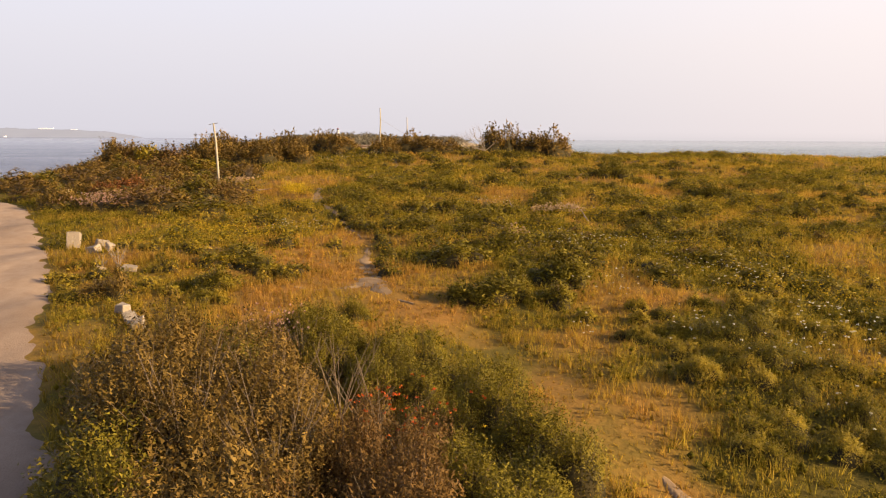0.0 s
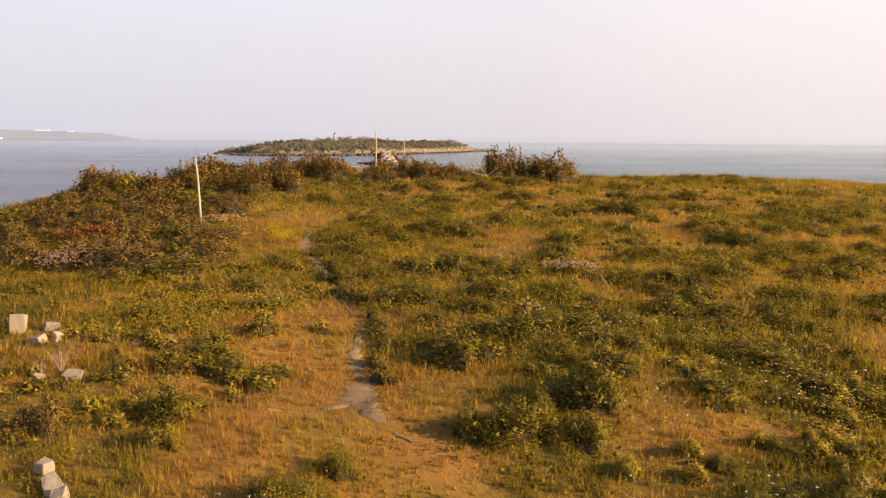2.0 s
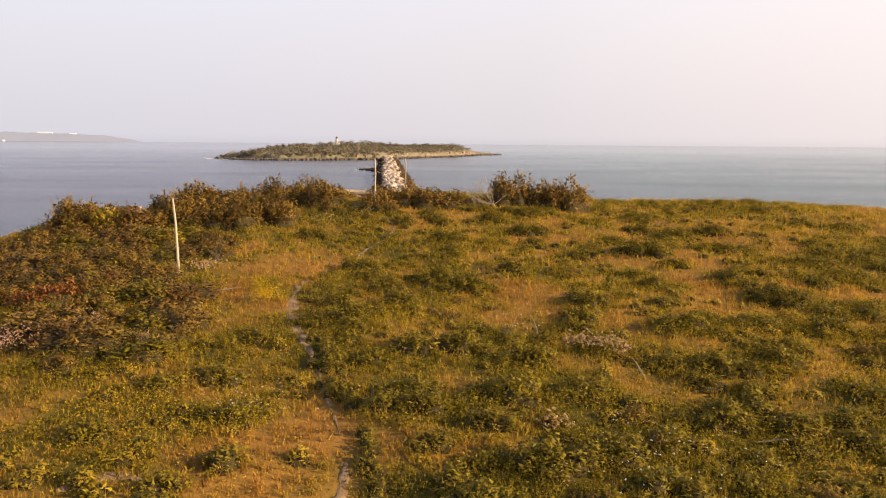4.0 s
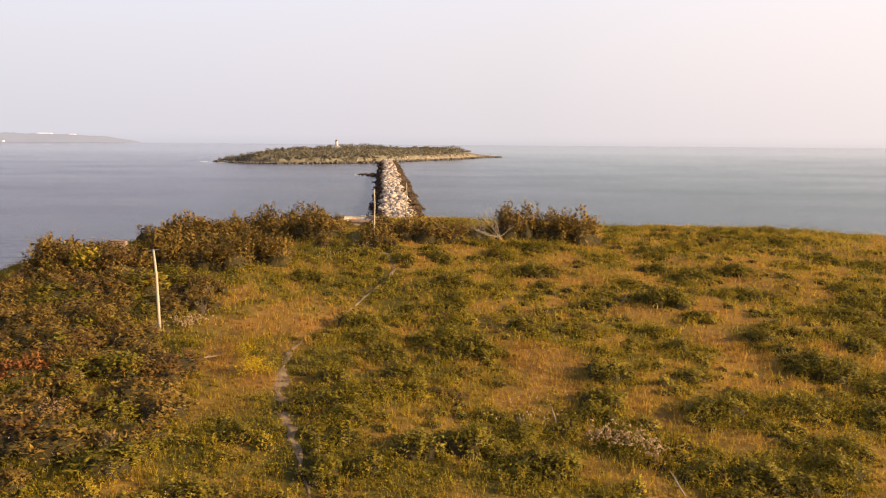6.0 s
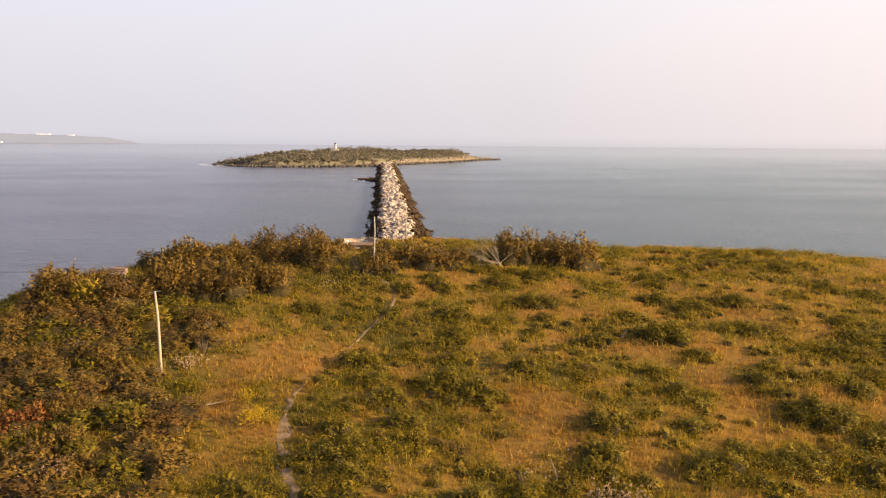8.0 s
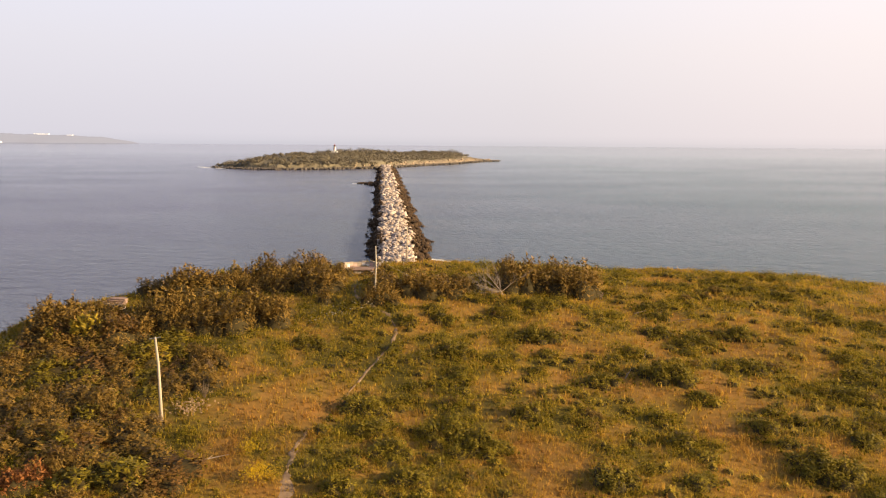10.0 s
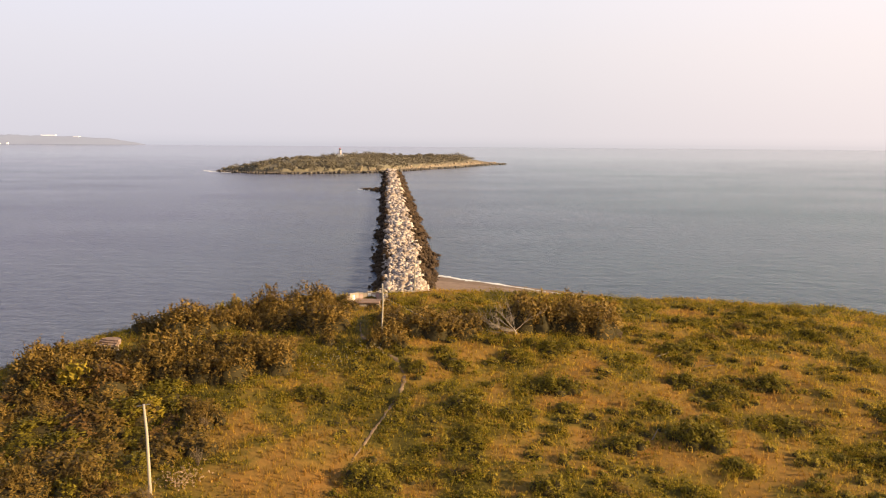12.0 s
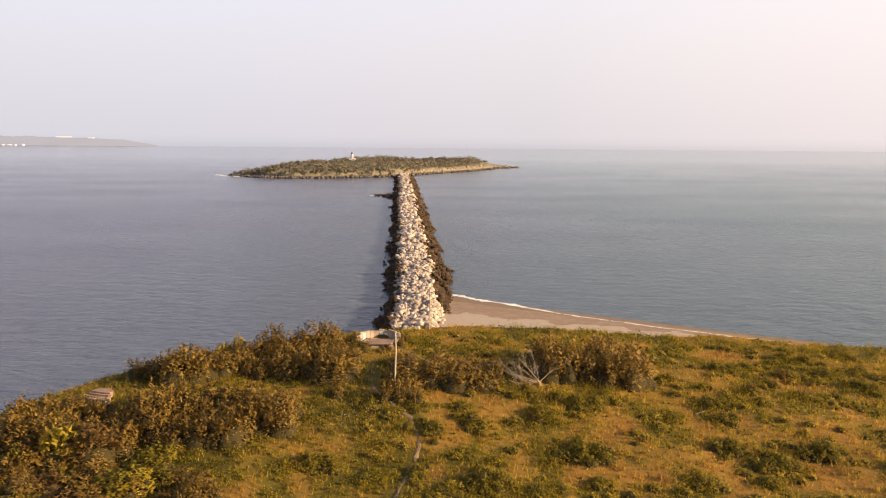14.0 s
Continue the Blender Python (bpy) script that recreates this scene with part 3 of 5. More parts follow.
# ---- island ----
ISLE = np.array([(-288, 856), (-250, 820), (-200, 804), (-150, 826), (-97, 868), (-70, 920), (-40, 985), (-6, 1047), (33, 1150), (66, 1204), (20, 1225), (-70, 1210), (-170, 1120), (-250, 990)], float)


def island_height(x, y):
    d = -outside(x, y, ISLE)
    base = np.interp(d, [-30, 0, 3, 7, 30, 70], [-6, 0.1, 1.5, 6.0, 9.0, 13.5])
    low = step(-285, -225, x) * (1 - step(-10, 52, x) * 0.82)
    return np.where(d > 0, 0.4 + base * (0.10 + 0.90 * low), base) + 1.3 * np.sin(x * 0.06 + 1) * np.sin(y * 0.045) * (d > 8)


ix, iy = np.meshgrid(np.arange(-320, 100, 3.0), np.arange(785, 1240, 3.0))
iz = island_height(ix, iy)
rough = np.random.default_rng(8).normal(0, 1, ix.shape)
ix, iy, iz = ix + rough, iy + np.roll(rough, 7, 0), iz + np.where((iz > 1) & (iz < 8), 0.7, 0.15) * np.roll(rough, 3, 1)
ii = np.arange(ix.size).reshape(ix.shape)
iq = np.stack([ii[:-1, :-1], ii[:-1, 1:], ii[1:, 1:], ii[1:, :-1]], -1).reshape(-1, 4)


def island_material():
    k = Kit("hazy_island_soil_and_rock")
    pos = k.n.new("ShaderNodeSeparateXYZ")
    k.l.new(k.geo.outputs["Position"], pos.inputs[0])
    level = k.num("ADD", pos.outputs[2], k.num("MULTIPLY_ADD", k.noise(0.05, 4), 5.0, -2.5))
    rock = k.ramp(k.noise(0.12, 5, 0.7), [(0.3, (0.13, 0.105, 0.08)), (0.7, (0.34, 0.275, 0.21))])
    # turf paled like the woods, haze put into its colour
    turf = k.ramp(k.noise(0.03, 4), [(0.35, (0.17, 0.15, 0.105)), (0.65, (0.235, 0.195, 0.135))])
    side = k.ramp(k.num("MULTIPLY_ADD", pos.outputs[0], 0.004, 1.0), [(0.44, (1, 1, 1)), (0.72, (0, 0, 0))])
    rock = k.mix(side, rock, k.mix(0.6, rock, (0.07, 0.06, 0.048)))
    tide = k.num("LESS_THAN", pos.outputs[2], 2.2)
    c = k.mix(k.num("GREATER_THAN", k.num("ADD", level, k.num("MULTIPLY", pos.outputs[0], -0.03)), 6.2), rock, turf)
    c = k.mix(tide, c, (0.09, 0.078, 0.068))
    return k.set(c, 0.9, k.bump(k.noise(0.3, 4), 0.8, 1.0), specular=0.1)


island = new("island")
tagged(island, "wooded rocky island at the end of the breakwater", "island")
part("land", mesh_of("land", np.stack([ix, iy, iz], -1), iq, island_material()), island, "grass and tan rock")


def leaf_cloud(centres, radii, per, leaf, seed, flat=0.75, tall=1.0, round_to=0.6):
    """Leaves strewn over the shells of many lumps: vertices, faces and the lumps' normals."""
    g = np.random.default_rng(seed)
    c = np.repeat(np.asarray(centres, float), per, axis=0)
    r = np.repeat(np.asarray(radii, float), per)
    v = g.normal(size=(len(c), 3))
    v /= np.linalg.norm(v, axis=1)[:, None]
    v[:, 2] = np.where(v[:, 2] < -0.35, -v[:, 2], v[:, 2])
    p = c + v * (r * g.uniform(0.62, 1.06, len(c)))[:, None] * (1, 1, flat * tall)
    n = v + g.normal(0, 0.55, v.shape)
    n /= np.linalg.norm(n, axis=1)[:, None]
    a = np.cross(n, g.normal(size=n.shape))
    a /= np.linalg.norm(a, axis=1)[:, None] + 1e-9
    b = np.cross(n, a)
    s = (leaf * g.uniform(0.6, 1.35, len(c)))[:, None]
    q = np.stack([p - a * s, p + a * s * 0.7 + b * s * 0.55, p + a * s * 0.7 - b * s * 0.55], 1)
    return faced(q, v * round_to + n * (1.2 - round_to) + (0, 0, 0.2))


def faced(q, n):
    """Leaves turned to face along the normals given."""
    n = n / np.linalg.norm(n, axis=1)[:, None]
    wrong = (np.cross(q[:, 1] - q[:, 0], q[:, 2] - q[:, 0]) * n).sum(1) < 0
    q[wrong] = q[wrong][:, ::-1]
    return q.reshape(-1, 3), np.arange(len(q) * 3).reshape(-1, 3), np.repeat(n, 3, axis=0)


def join_leaves(*sets):
    """Several sets of (vertices, faces, normals) as one."""
    starts = np.cumsum([0] + [len(s[0]) for s in sets])
    return np.concatenate([s[0] for s in sets]), np.concatenate([s[1] + k for s, k in zip(sets, starts)]), np.concatenate([s[2] for s in sets])


g = np.random.default_rng(21)
tx, ty = g.uniform(-285, 60, 5200), g.uniform(800, 1220, 5200)
keep = (-outside(tx, ty, ISLE) > 2.6 + 1.2 * np.sin(tx * 0.11) + 6 * step(-100, -50, tx)) & (tx < 5 + 12 * np.sin(ty * 0.3)) & ((np.sin(tx * 0.09 + 1) * np.sin(ty * 0.08) > -0.75) | (tx < -110))
keep &= ~((np.hypot(tx + 159, ty - 939) < 13) | ((np.abs(tx + 90) < 11) & (ty < 892)))
tx, ty = tx[keep], ty[keep]
for p in smooth_line([tuple(q) for q in ISLE[:10]], 1.3):
    if p.x < -80 and abs(p.x + 90) > 8:
        tx, ty = np.append(tx, p.x + g.uniform(-2, 2)), np.append(ty, p.y + g.uniform(2.5, 16))
coastal = -outside(tx, ty, ISLE) > 2.0
tx, ty = tx[coastal], ty[coastal]
tr = g.uniform(1.5, 2.8, len(tx)) * (1 + 0.6 * np.sin(tx * 0.21) * np.sin(ty * 0.17)) * (1 + 0.35 * np.sin(tx * 0.047 + 2))
tz = island_height(tx, ty) + tr * g.uniform(0.5, 1.1, len(tx))
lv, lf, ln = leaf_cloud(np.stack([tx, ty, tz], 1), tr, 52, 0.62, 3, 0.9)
woods = new("woods", mesh_of("woods", lv, lf, M_HAZY_WOODS, normals=ln))
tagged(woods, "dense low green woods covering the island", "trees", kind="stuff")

coast = smooth_line([tuple(p) for p in ISLE[:10]], 2.2)
shore, crag = [], []
for p in coast:
    for _ in range(3):
        x, y2 = p.x + g.normal(0, 2.2), p.y + g.normal(0, 2.2)
        shore.append((x, y2, g.uniform(0, 1.2), g.uniform(2.0, 4.6)))
    if p.x > -75 or (p.x > -125 and g.random() < 0.5) or g.random() < 0.22:
        x, y2 = p.x - 4 + g.normal(0, 2), p.y + 7 + g.normal(0, 2)
        if p.x < -125:
            x, y2 = p.x + g.normal(0, 1), p.y + 1.5 + g.normal(0, 1)
        crag.append((x, y2, float(island_height(x, y2)) * 0.8 + g.uniform(-1, 0.6), g.uniform(2.5, 5.5) if p.x > -125 else g.uniform(1.2, 2.6)))
tagged(part("shore_rubble", joined_rocks("shore_rubble", shore, ROCK_DATA["weed"], M_SHORE), island, "dark tidal rocks along the shore"), kind="stuff")
tagged(part("crags", joined_rocks("crags", crag, ROCK_DATA["pale"], M_CLIFF), island, "tan broken cliff rock"), kind="stuff")


def lighthouse(x, y, z):
    th = new("lighthouse")
    th.matrix_basis = pose(x, y, z)
    part("house", bm_mesh("house", box(bmesh.new(), (8, 5, 2.8), (0, 0, 1.4), 0, 0.1), M_PAINT), th, "white low building")
    bm = bmesh.new()
    bmesh.ops.create_cone(bm, cap_ends=True, segments=8, radius1=2.0, radius2=1.45, depth=8, matrix=Matrix.Translation((0, 0, 4)))
    tower = part("tower", bm_mesh("tower", bm, M_PAINT), th, "white octagonal tower")
    for i in range(4):
        a = radians(45 * 2 * i + 22.5)
        bm = box(bmesh.new(), (0.12, 0.4, 5.5), (1.68 * math.cos(a), 1.68 * math.sin(a), 4.6), math.degrees(a))
        part("stripe", bm_mesh("stripe", bm, M_REDPAINT), tower, "red vertical stripe")
    bm = bmesh.new()
    bmesh.ops.create_cone(bm, cap_ends=True, segments=12, radius1=1.9, radius2=1.9, depth=0.3, matrix=Matrix.Translation((0, 0, 8.1)))
    part("gallery", bm_mesh("gallery", bm, M_PAINT), th)
    bm = bmesh.new()
    bmesh.ops.create_cone(bm, cap_ends=True, segments=8, radius1=1.2, radius2=1.2, depth=1.8, matrix=Matrix.Translation((0, 0, 9.1)))
    part("lantern", bm_mesh("lantern", bm, M_DARK), th, "dark glazed lantern room")
    bm = bmesh.new()
    bmesh.ops.create_cone(bm, cap_ends=True, segments=8, radius1=1.2, radius2=0.1, depth=1.0, matrix=Matrix.Translation((0, 0, 10.5)))
    part("roof", bm_mesh("roof", bm, M_REDPAINT), th, "red lantern roof")
    return tagged(th, "small white lighthouse with red stripes on the island", "lighthouse")


lighthouse(-159.5, 939.5, float(island_height(-159.5, 939.5)) + 1.5)

# far headland across the bay, its haze put in as a pale glow
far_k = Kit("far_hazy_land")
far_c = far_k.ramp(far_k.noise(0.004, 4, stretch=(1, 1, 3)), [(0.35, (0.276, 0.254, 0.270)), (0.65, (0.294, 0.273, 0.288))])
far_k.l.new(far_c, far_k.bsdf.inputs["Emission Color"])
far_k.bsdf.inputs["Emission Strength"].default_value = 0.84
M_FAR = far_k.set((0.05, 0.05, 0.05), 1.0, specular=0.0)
hx = np.linspace(-4200, -2015, 80)
hz = np.interp(hx, [-4200, -3300, -2900, -2500, -2250, -2080, -2015], [62, 58, 57, 50, 38, 14, -2]) * (1 + 0.04 * np.sin(hx * 0.03) + 0.03 * np.sin(hx * 0.11))
hv = [(x, 4420 + (0 if j == 0 else 60 * j), (0.0, z * 0.8, z, -5)[j]) for x, z in zip(hx, hz) for j in range(4)]
hi = np.arange(len(hv)).reshape(80, 4)
hq = np.stack([hi[:-1, :-1], hi[1:, :-1], hi[1:, 1:], hi[:-1, 1:]], -1).reshape(-1, 4)
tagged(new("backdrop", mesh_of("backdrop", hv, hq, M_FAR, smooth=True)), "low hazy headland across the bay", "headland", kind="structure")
# brightness of the roofs put in as a faint glow; no lamps there
spark = Kit("far_glowing_roofs")
spark.bsdf.inputs["Emission Color"].default_value = (1, 0.93, 0.86, 1)
spark.bsdf.inputs["Emission Strength"].default_value = 0.12
M_FARROOF = spark.set((0.8, 0.78, 0.75), 0.8)
for x, z, w, h in ((-2640, 55, 95, 7), (-2460, 50, 40, 5), (-2960, 8, 10, 5), (-2920, 9, 18, 5), (-3030, 8, 14, 5), (-2830, 10, 10, 8), (-3120, 8, 20, 5), (-2880, 8, 8, 4)):
    ob = new("far_building", bm_mesh("far_building", box(bmesh.new(), (w, 12, h), (0, 0, h / 2)), M_FARROOF))
    ob.location = (x, 4405 if z < 20 else 4530, z - (z if z < 20 else 4))
    tagged(ob, "tiny pale building on the hazy far shore", "building", "far buildings")

# ---- poles, old concrete and deadwood ----
def utility_pole(name, foot, top, radius, arm=False):
    th = new(name)
    x, y = foot
    z = float(height(x, y))
    th.matrix_basis = pose(x, y, z)
    tip = Vector((top[0] - x, top[1] - y, top[2] - z))
    bend = Vector((0.08, 0, 0))
    part("shaft", bm_mesh("shaft", rod([(0, 0, -0.6), tip * 0.35 + bend * 0.6, tip * 0.7 + bend, tip], [radius * 1.15, radius, radius * 0.9, radius * 0.75], 10), M_POLE, True), th)
    if arm:
        part("bracket", bm_mesh("bracket", rod([tip + Vector((-0.5, 0, -0.12)), tip + Vector((0.45, 0, 0.05))], [0.035, 0.035], 6), M_WIRE), th, "thin metal bracket at the top")
    part("cap", bm_mesh("cap", rod([tip, tip + Vector((0, 0, 0.05))], [radius * 0.8, radius * 0.6], 10), M_WIRE), th, "small metal pole cap")
    return tagged(th, "bare weathered wooden pole standing among the shrubs", "pole", "old poles")


utility_pole("pole", (-24.55, 72.9), (-25.45, 74.6, 18.0), 0.115, True)
utility_pole("pole", (-11.55, 105.2), (-11.5, 106.0, 20.8), 0.10)
utility_pole("pole", (-9.5, 130.6), (-9.4, 131.0, 20.2), 0.085)
stay = new("stay_wire", bm_mesh("stay_wire", rod([(-11.5, 105.9, 19.3), (-7.6, 107.6, 16.9), (-4.2, 109.3, float(height(-4.2, 109.3)))], [0.012] * 3, 5), M_WIRE))
tagged(stay, "thin slack stay wire from the pole to the ground", "wire")


def gun_pit(x, y, top):
    """A round concrete emplacement with painted panels inside, a slab before it and a stub of wall under the slab."""
    th = new("gun_emplacement")
    low = 13.2
    th.matrix_basis = pose(x, y, low)
    h = top - low
    outer, inner, n = 2.95, 2.62, 26
    for i in range(n):
        a, b = math.tau * i / n, math.tau * (i + 1) / n - 0.008
        bm = bmesh.new()
        hh = h + random.uniform(-0.22, 0.02) - 0.5 * max(0.0, -math.sin((a + b) / 2)) - (0.2 if i % 7 == 5 else 0)
        ring = [bm.verts.new((r * math.cos(t), r * math.sin(t), z)) for z in (0, hh) for t, r in ((a, inner), (a, outer), (b, outer), (b, inner))]
        for q in ((0, 1, 2, 3), (4, 5, 6, 7), (0, 1, 5, 4), (1, 2, 6, 5), (2, 3, 7, 6), (3, 0, 4, 7)):
            bm.faces.new([ring[k] for k in q])
        block = part("wall_block", bm_mesh("wall_block", bm, M_CONCRETE), th)
        if 0.02 < i / n < 0.5 and i % 4 != 3:
            mid = (a + b) / 2
            bm = box(bmesh.new(), (0.03, (b - a) * inner * 0.8, hh * 0.45), ((inner - 0.02) * math.cos(mid), (inner - 0.02) * math.sin(mid), hh * 0.66), math.degrees(mid))
            part("painted_panel", bm_mesh("painted_panel", bm, random.choice((M_PAINT, M_PAINT, M_BLUE, M_ROSE))), block, "faded paint on the inner face")
    bm = bmesh.new()
    bmesh.ops.create_cone(bm, cap_ends=True, segments=32, radius1=2.7, radius2=2.7, depth=0.3, matrix=Matrix.Translation((0, 0, h * 0.42)))
    part("floor", bm_mesh("floor", bm, M_CONCRETE), th)
    bm = bmesh.new()
    bmesh.ops.create_cone(bm, cap_ends=True, segments=24, radius1=0.85, radius2=0.8, depth=0.5, matrix=Matrix.Translation((0.2, -0.3, h * 0.42 + 0.35)))
    part("mount", bm_mesh("mount", bm, M_DARK), th, "dark hollow mount in the middle")
    part("slab", bm_mesh("slab", box(bmesh.new(), (3.6, 2.0, 0.30), (0.4, -2.5, h - 0.36), 0, 0.05, 0.10), M_ROOFSLAB), th, "broken reddish concrete slab")
    part("stub_wall", bm_mesh("stub_wall", box(bmesh.new(), (0.95, 0.6, 1.5), (-0.1, -3.3, h - 1.3), 0, 0.05, 0.04), M_CONCRETE), th, "pale stub of wall under the slab")
    part("pier", bm_mesh("pier", box(bmesh.new(), (0.8, 0.8, 1.1), (1.9, -2.9, h - 1.1), 0, 0.05, 0.04), M_CONCRETE), th)
    return tagged(th, "round weathered concrete gun emplacement with faded painted panels", "emplacement")


M_BLUE = plain("faded_blue_paint", (0.30, 0.38, 0.46), 0.8)
M_ROSE = plain("faded_rose_paint", (0.52, 0.34, 0.30), 0.8)
M_ROOFSLAB = stone_material("pinkish_concrete", (0.26, 0.165, 0.12), (0.36, 0.25, 0.19), (0.16, 0.10, 0.075))
gun_pit(-15.75, 124.2, 15.4)


def bay(bm, wide, deep, z0, z1, seed):
    """A slab with a straight front and a rounded back, its edge broken."""
    g = random.Random(seed)
    ring = [(wide / 2 * math.cos(a), deep * (0.15 + 0.85 * math.sin(a))) for a in [math.pi * i / 14 for i in range(15)]]
    ring += [(wide / 2 * (-1 + 2 * k / 7), -0.12 * math.sin(math.pi * k / 7)) for k in range(8)]
    ring = [(x * g.uniform(0.94, 1.04), y + g.uniform(-0.05, 0.05)) for x, y in ring]
    low = [bm.verts.new((x, y, z0)) for x, y in ring]
    top = [bm.verts.new((x * 0.98, y * 0.98, z1 + g.uniform(-0.04, 0.04))) for x, y in ring]
    bm.faces.new(top)
    for k in range(len(ring)):
        m = (k + 1) % len(ring)
        bm.faces.new((low[k], low[m], top[m], top[k]))
    return bm


def ruin(x, y, turn):
    th = new("concrete_ruin")
    th.matrix_basis = pose(x, y - 0.8, float(height(x, y)) + 0.05, 0, 0, turn)
    part("walls", bm_mesh("walls", bay(bmesh.new(), 2.15, 1.5, -1.0, 1.3, 1), M_CONCRETE), th, "pale weathered curved wall")
    for i in range(3):
        part("roof_slab", bm_mesh("roof_slab", bay(bmesh.new(), 2.35 - 0.24 * i, 1.65 - 0.3 * i, 1.28 + 0.15 * i, 1.43 + 0.15 * i, 5 + i), M_ROOFSLAB), th, "pinkish weathered roof slab").location = (0.05 * i, 0.12 + 0.3 * i, 0)
    g = random.Random(3)
    for row in range(2):
        for i in range(7):
            part("vent", bm_mesh("vent", box(bmesh.new(), (g.uniform(0.10, 0.2), 0.06, g.uniform(0.16, 0.26)), (-0.88 + 0.29 * i + g.uniform(-0.04, 0.04), -0.11 if 1 < i < 5 else -0.05, 1.08 - 0.36 * row)), M_DARK), th, "small dark opening")
    return tagged(th, "small ruined concrete lookout sunk among the shrubs", "ruin")


ruin(-42.6, 103.0, -14).scale = (1.25, 1.1, 1.0)


def dead_tree(x, y):
    """A bleached fallen tree whose bare branches fan out from its foot."""
    th = new("dead_tree")
    th.matrix_basis = pose(x, y, float(height(x, y)))
    g = random.Random(4)

    def fork(p, way, long, r, depth, bm):
        pts, rad, q, w = [p], [r], p.copy(), way.copy()
        for i in range(3):
            w = (w + Vector((g.uniform(-0.16, 0.16), g.uniform(-0.16, 0.16), g.uniform(-0.06, 0.14)))).normalized()
            q = q + w * long / 3
            pts.append(q.copy())
            rad.append(r * (1 - 0.22 * (i + 1)))
            if depth:
                for _ in range(2 if depth == 2 else 1):
                    turn = Vector((g.uniform(-0.7, 0.7), g.uniform(-0.5, 0.5), g.uniform(-0.3, 0.6)))
                    fork(q.copy(), (w + turn).normalized(), long * g.uniform(0.4, 0.62), r * 0.5, depth - 1, bm)
        rod(pts, rad, 5 if r > 0.03 else 4, bm)

    for i, (way, long, r) in enumerate((((-0.9, 0.1, 0.55), 3.0, 0.05), ((-0.55, 0.2, 0.9), 2.7, 0.045), ((-0.15, 0.3, 1.0), 2.6, 0.042), ((-1.0, -0.2, 0.18), 2.9, 0.045), ((-0.95, -0.5, -0.02), 2.6, 0.04),
                                        ((0.75, 0.3, 0.75), 2.9, 0.045), ((-0.35, -0.3, 0.75), 2.2, 0.036), ((-0.8, -0.75, 0.1), 2.2, 0.036), ((-0.7, 0.1, 0.75), 2.7, 0.04), ((-0.95, 0.0, 0.35), 2.8, 0.04), ((-0.3, -0.1, 0.85), 2.4, 0.036))):
        bm = bmesh.new()
        fork(Vector((0, 0, 0.35)), Vector((way[0] * 1.1, way[1], way[2] * 0.62)).normalized(), long * 0.92, r, 3, bm)
        part("branch", bm_mesh("branch", bm, M_BLEACHED), th)
    part("stump", bm_mesh("stump", rod([(0.15, 0, -0.2), (0, 0, 0.3), (-0.2, 0, 0.55)], [0.2, 0.16, 0.1], 8), M_BLEACHED), th)
    return tagged(th, "bleached fallen dead tree with fanned bare branches", "dead tree")


dead_tree(4.1, 108.6)


def concrete_block(x, y, size, tilt, label, lift=0.0):
    bm = box(bmesh.new(), size, (0, 0, 0), 0, 0.05, 0.06)
    bmesh.ops.subdivide_edges(bm, edges=bm.edges, cuts=1)
    for v in bm.verts:
        v.co += Vector([0.03 * noise.noise(v.co * 3 + Vector((x, i, y))) for i in range(3)])
    ob = new("concrete_block", bm_mesh("concrete_block", bm, M_CONCRETE))
    ob.matrix_basis = pose(x, y, float(height(x, y)) + size[2] * 0.35 + lift, *tilt)
    return tagged(ob, label, "concrete block", "concrete blocks by the track")


concrete_block(-21.7, 39.6, (0.70, 0.49, 1.11), (-12, 6, 18), "pale upright block of broken concrete beside the track")
concrete_block(-20.2, 39.9, (0.66, 0.49, 0.41), (8, 15, 40), "low pinkish lump of broken concrete")
concrete_block(-19.4, 37.4, (0.74, 0.45, 0.45), (12, -14, -20), "cracked concrete lump sunk in the grass")
concrete_block(-18.6, 37.6, (0.41, 0.41, 0.41), (20, 10, 60), "small concrete fragment in the grass")
concrete_block(-11.45, 24.55, (0.94, 0.46, 0.26), (14, 16, -48), "pale tilted concrete slab lying in the bushes", 0.12)
concrete_block(-12.15, 25.3, (0.48, 0.38, 0.36), (0, 5, -20), "small square concrete block behind a slab", 0.18)
concrete_block(-10.95, 23.95, (0.42, 0.40, 0.40), (20, -10, 15), "broken end of a pale concrete slab", 0.05)


def bare_shrub(x, y, tall, n, seed, material, label):
    g = random.Random(seed)
    th = new("bare_shrub")
    th.matrix_basis = pose(x, y, float(height(x, y)))
    for _ in range(n):
        a, r = g.uniform(0, math.tau), g.uniform(0.1, 0.55) * tall
        top = Vector((math.cos(a) * r, math.sin(a) * r, tall * g.uniform(0.6, 1.05)))
        bm = rod([(0, 0, -0.05), top * 0.45 + Vector((g.uniform(-0.08, 0.08), g.uniform(-0.08, 0.08), 0.08)), top], [0.016, 0.010, 0.003], 4)
        for k in range(3):
            s = top * g.uniform(0.4, 0.8)
            rod([s, s + Vector((g.uniform(-0.3, 0.3), g.uniform(-0.3, 0.3), g.uniform(0.15, 0.4))) * tall * 0.6], [0.007, 0.0025], 3, bm)
        part("twig", bm_mesh("twig", bm, material), th)
    return tagged(th, label, "shrub")


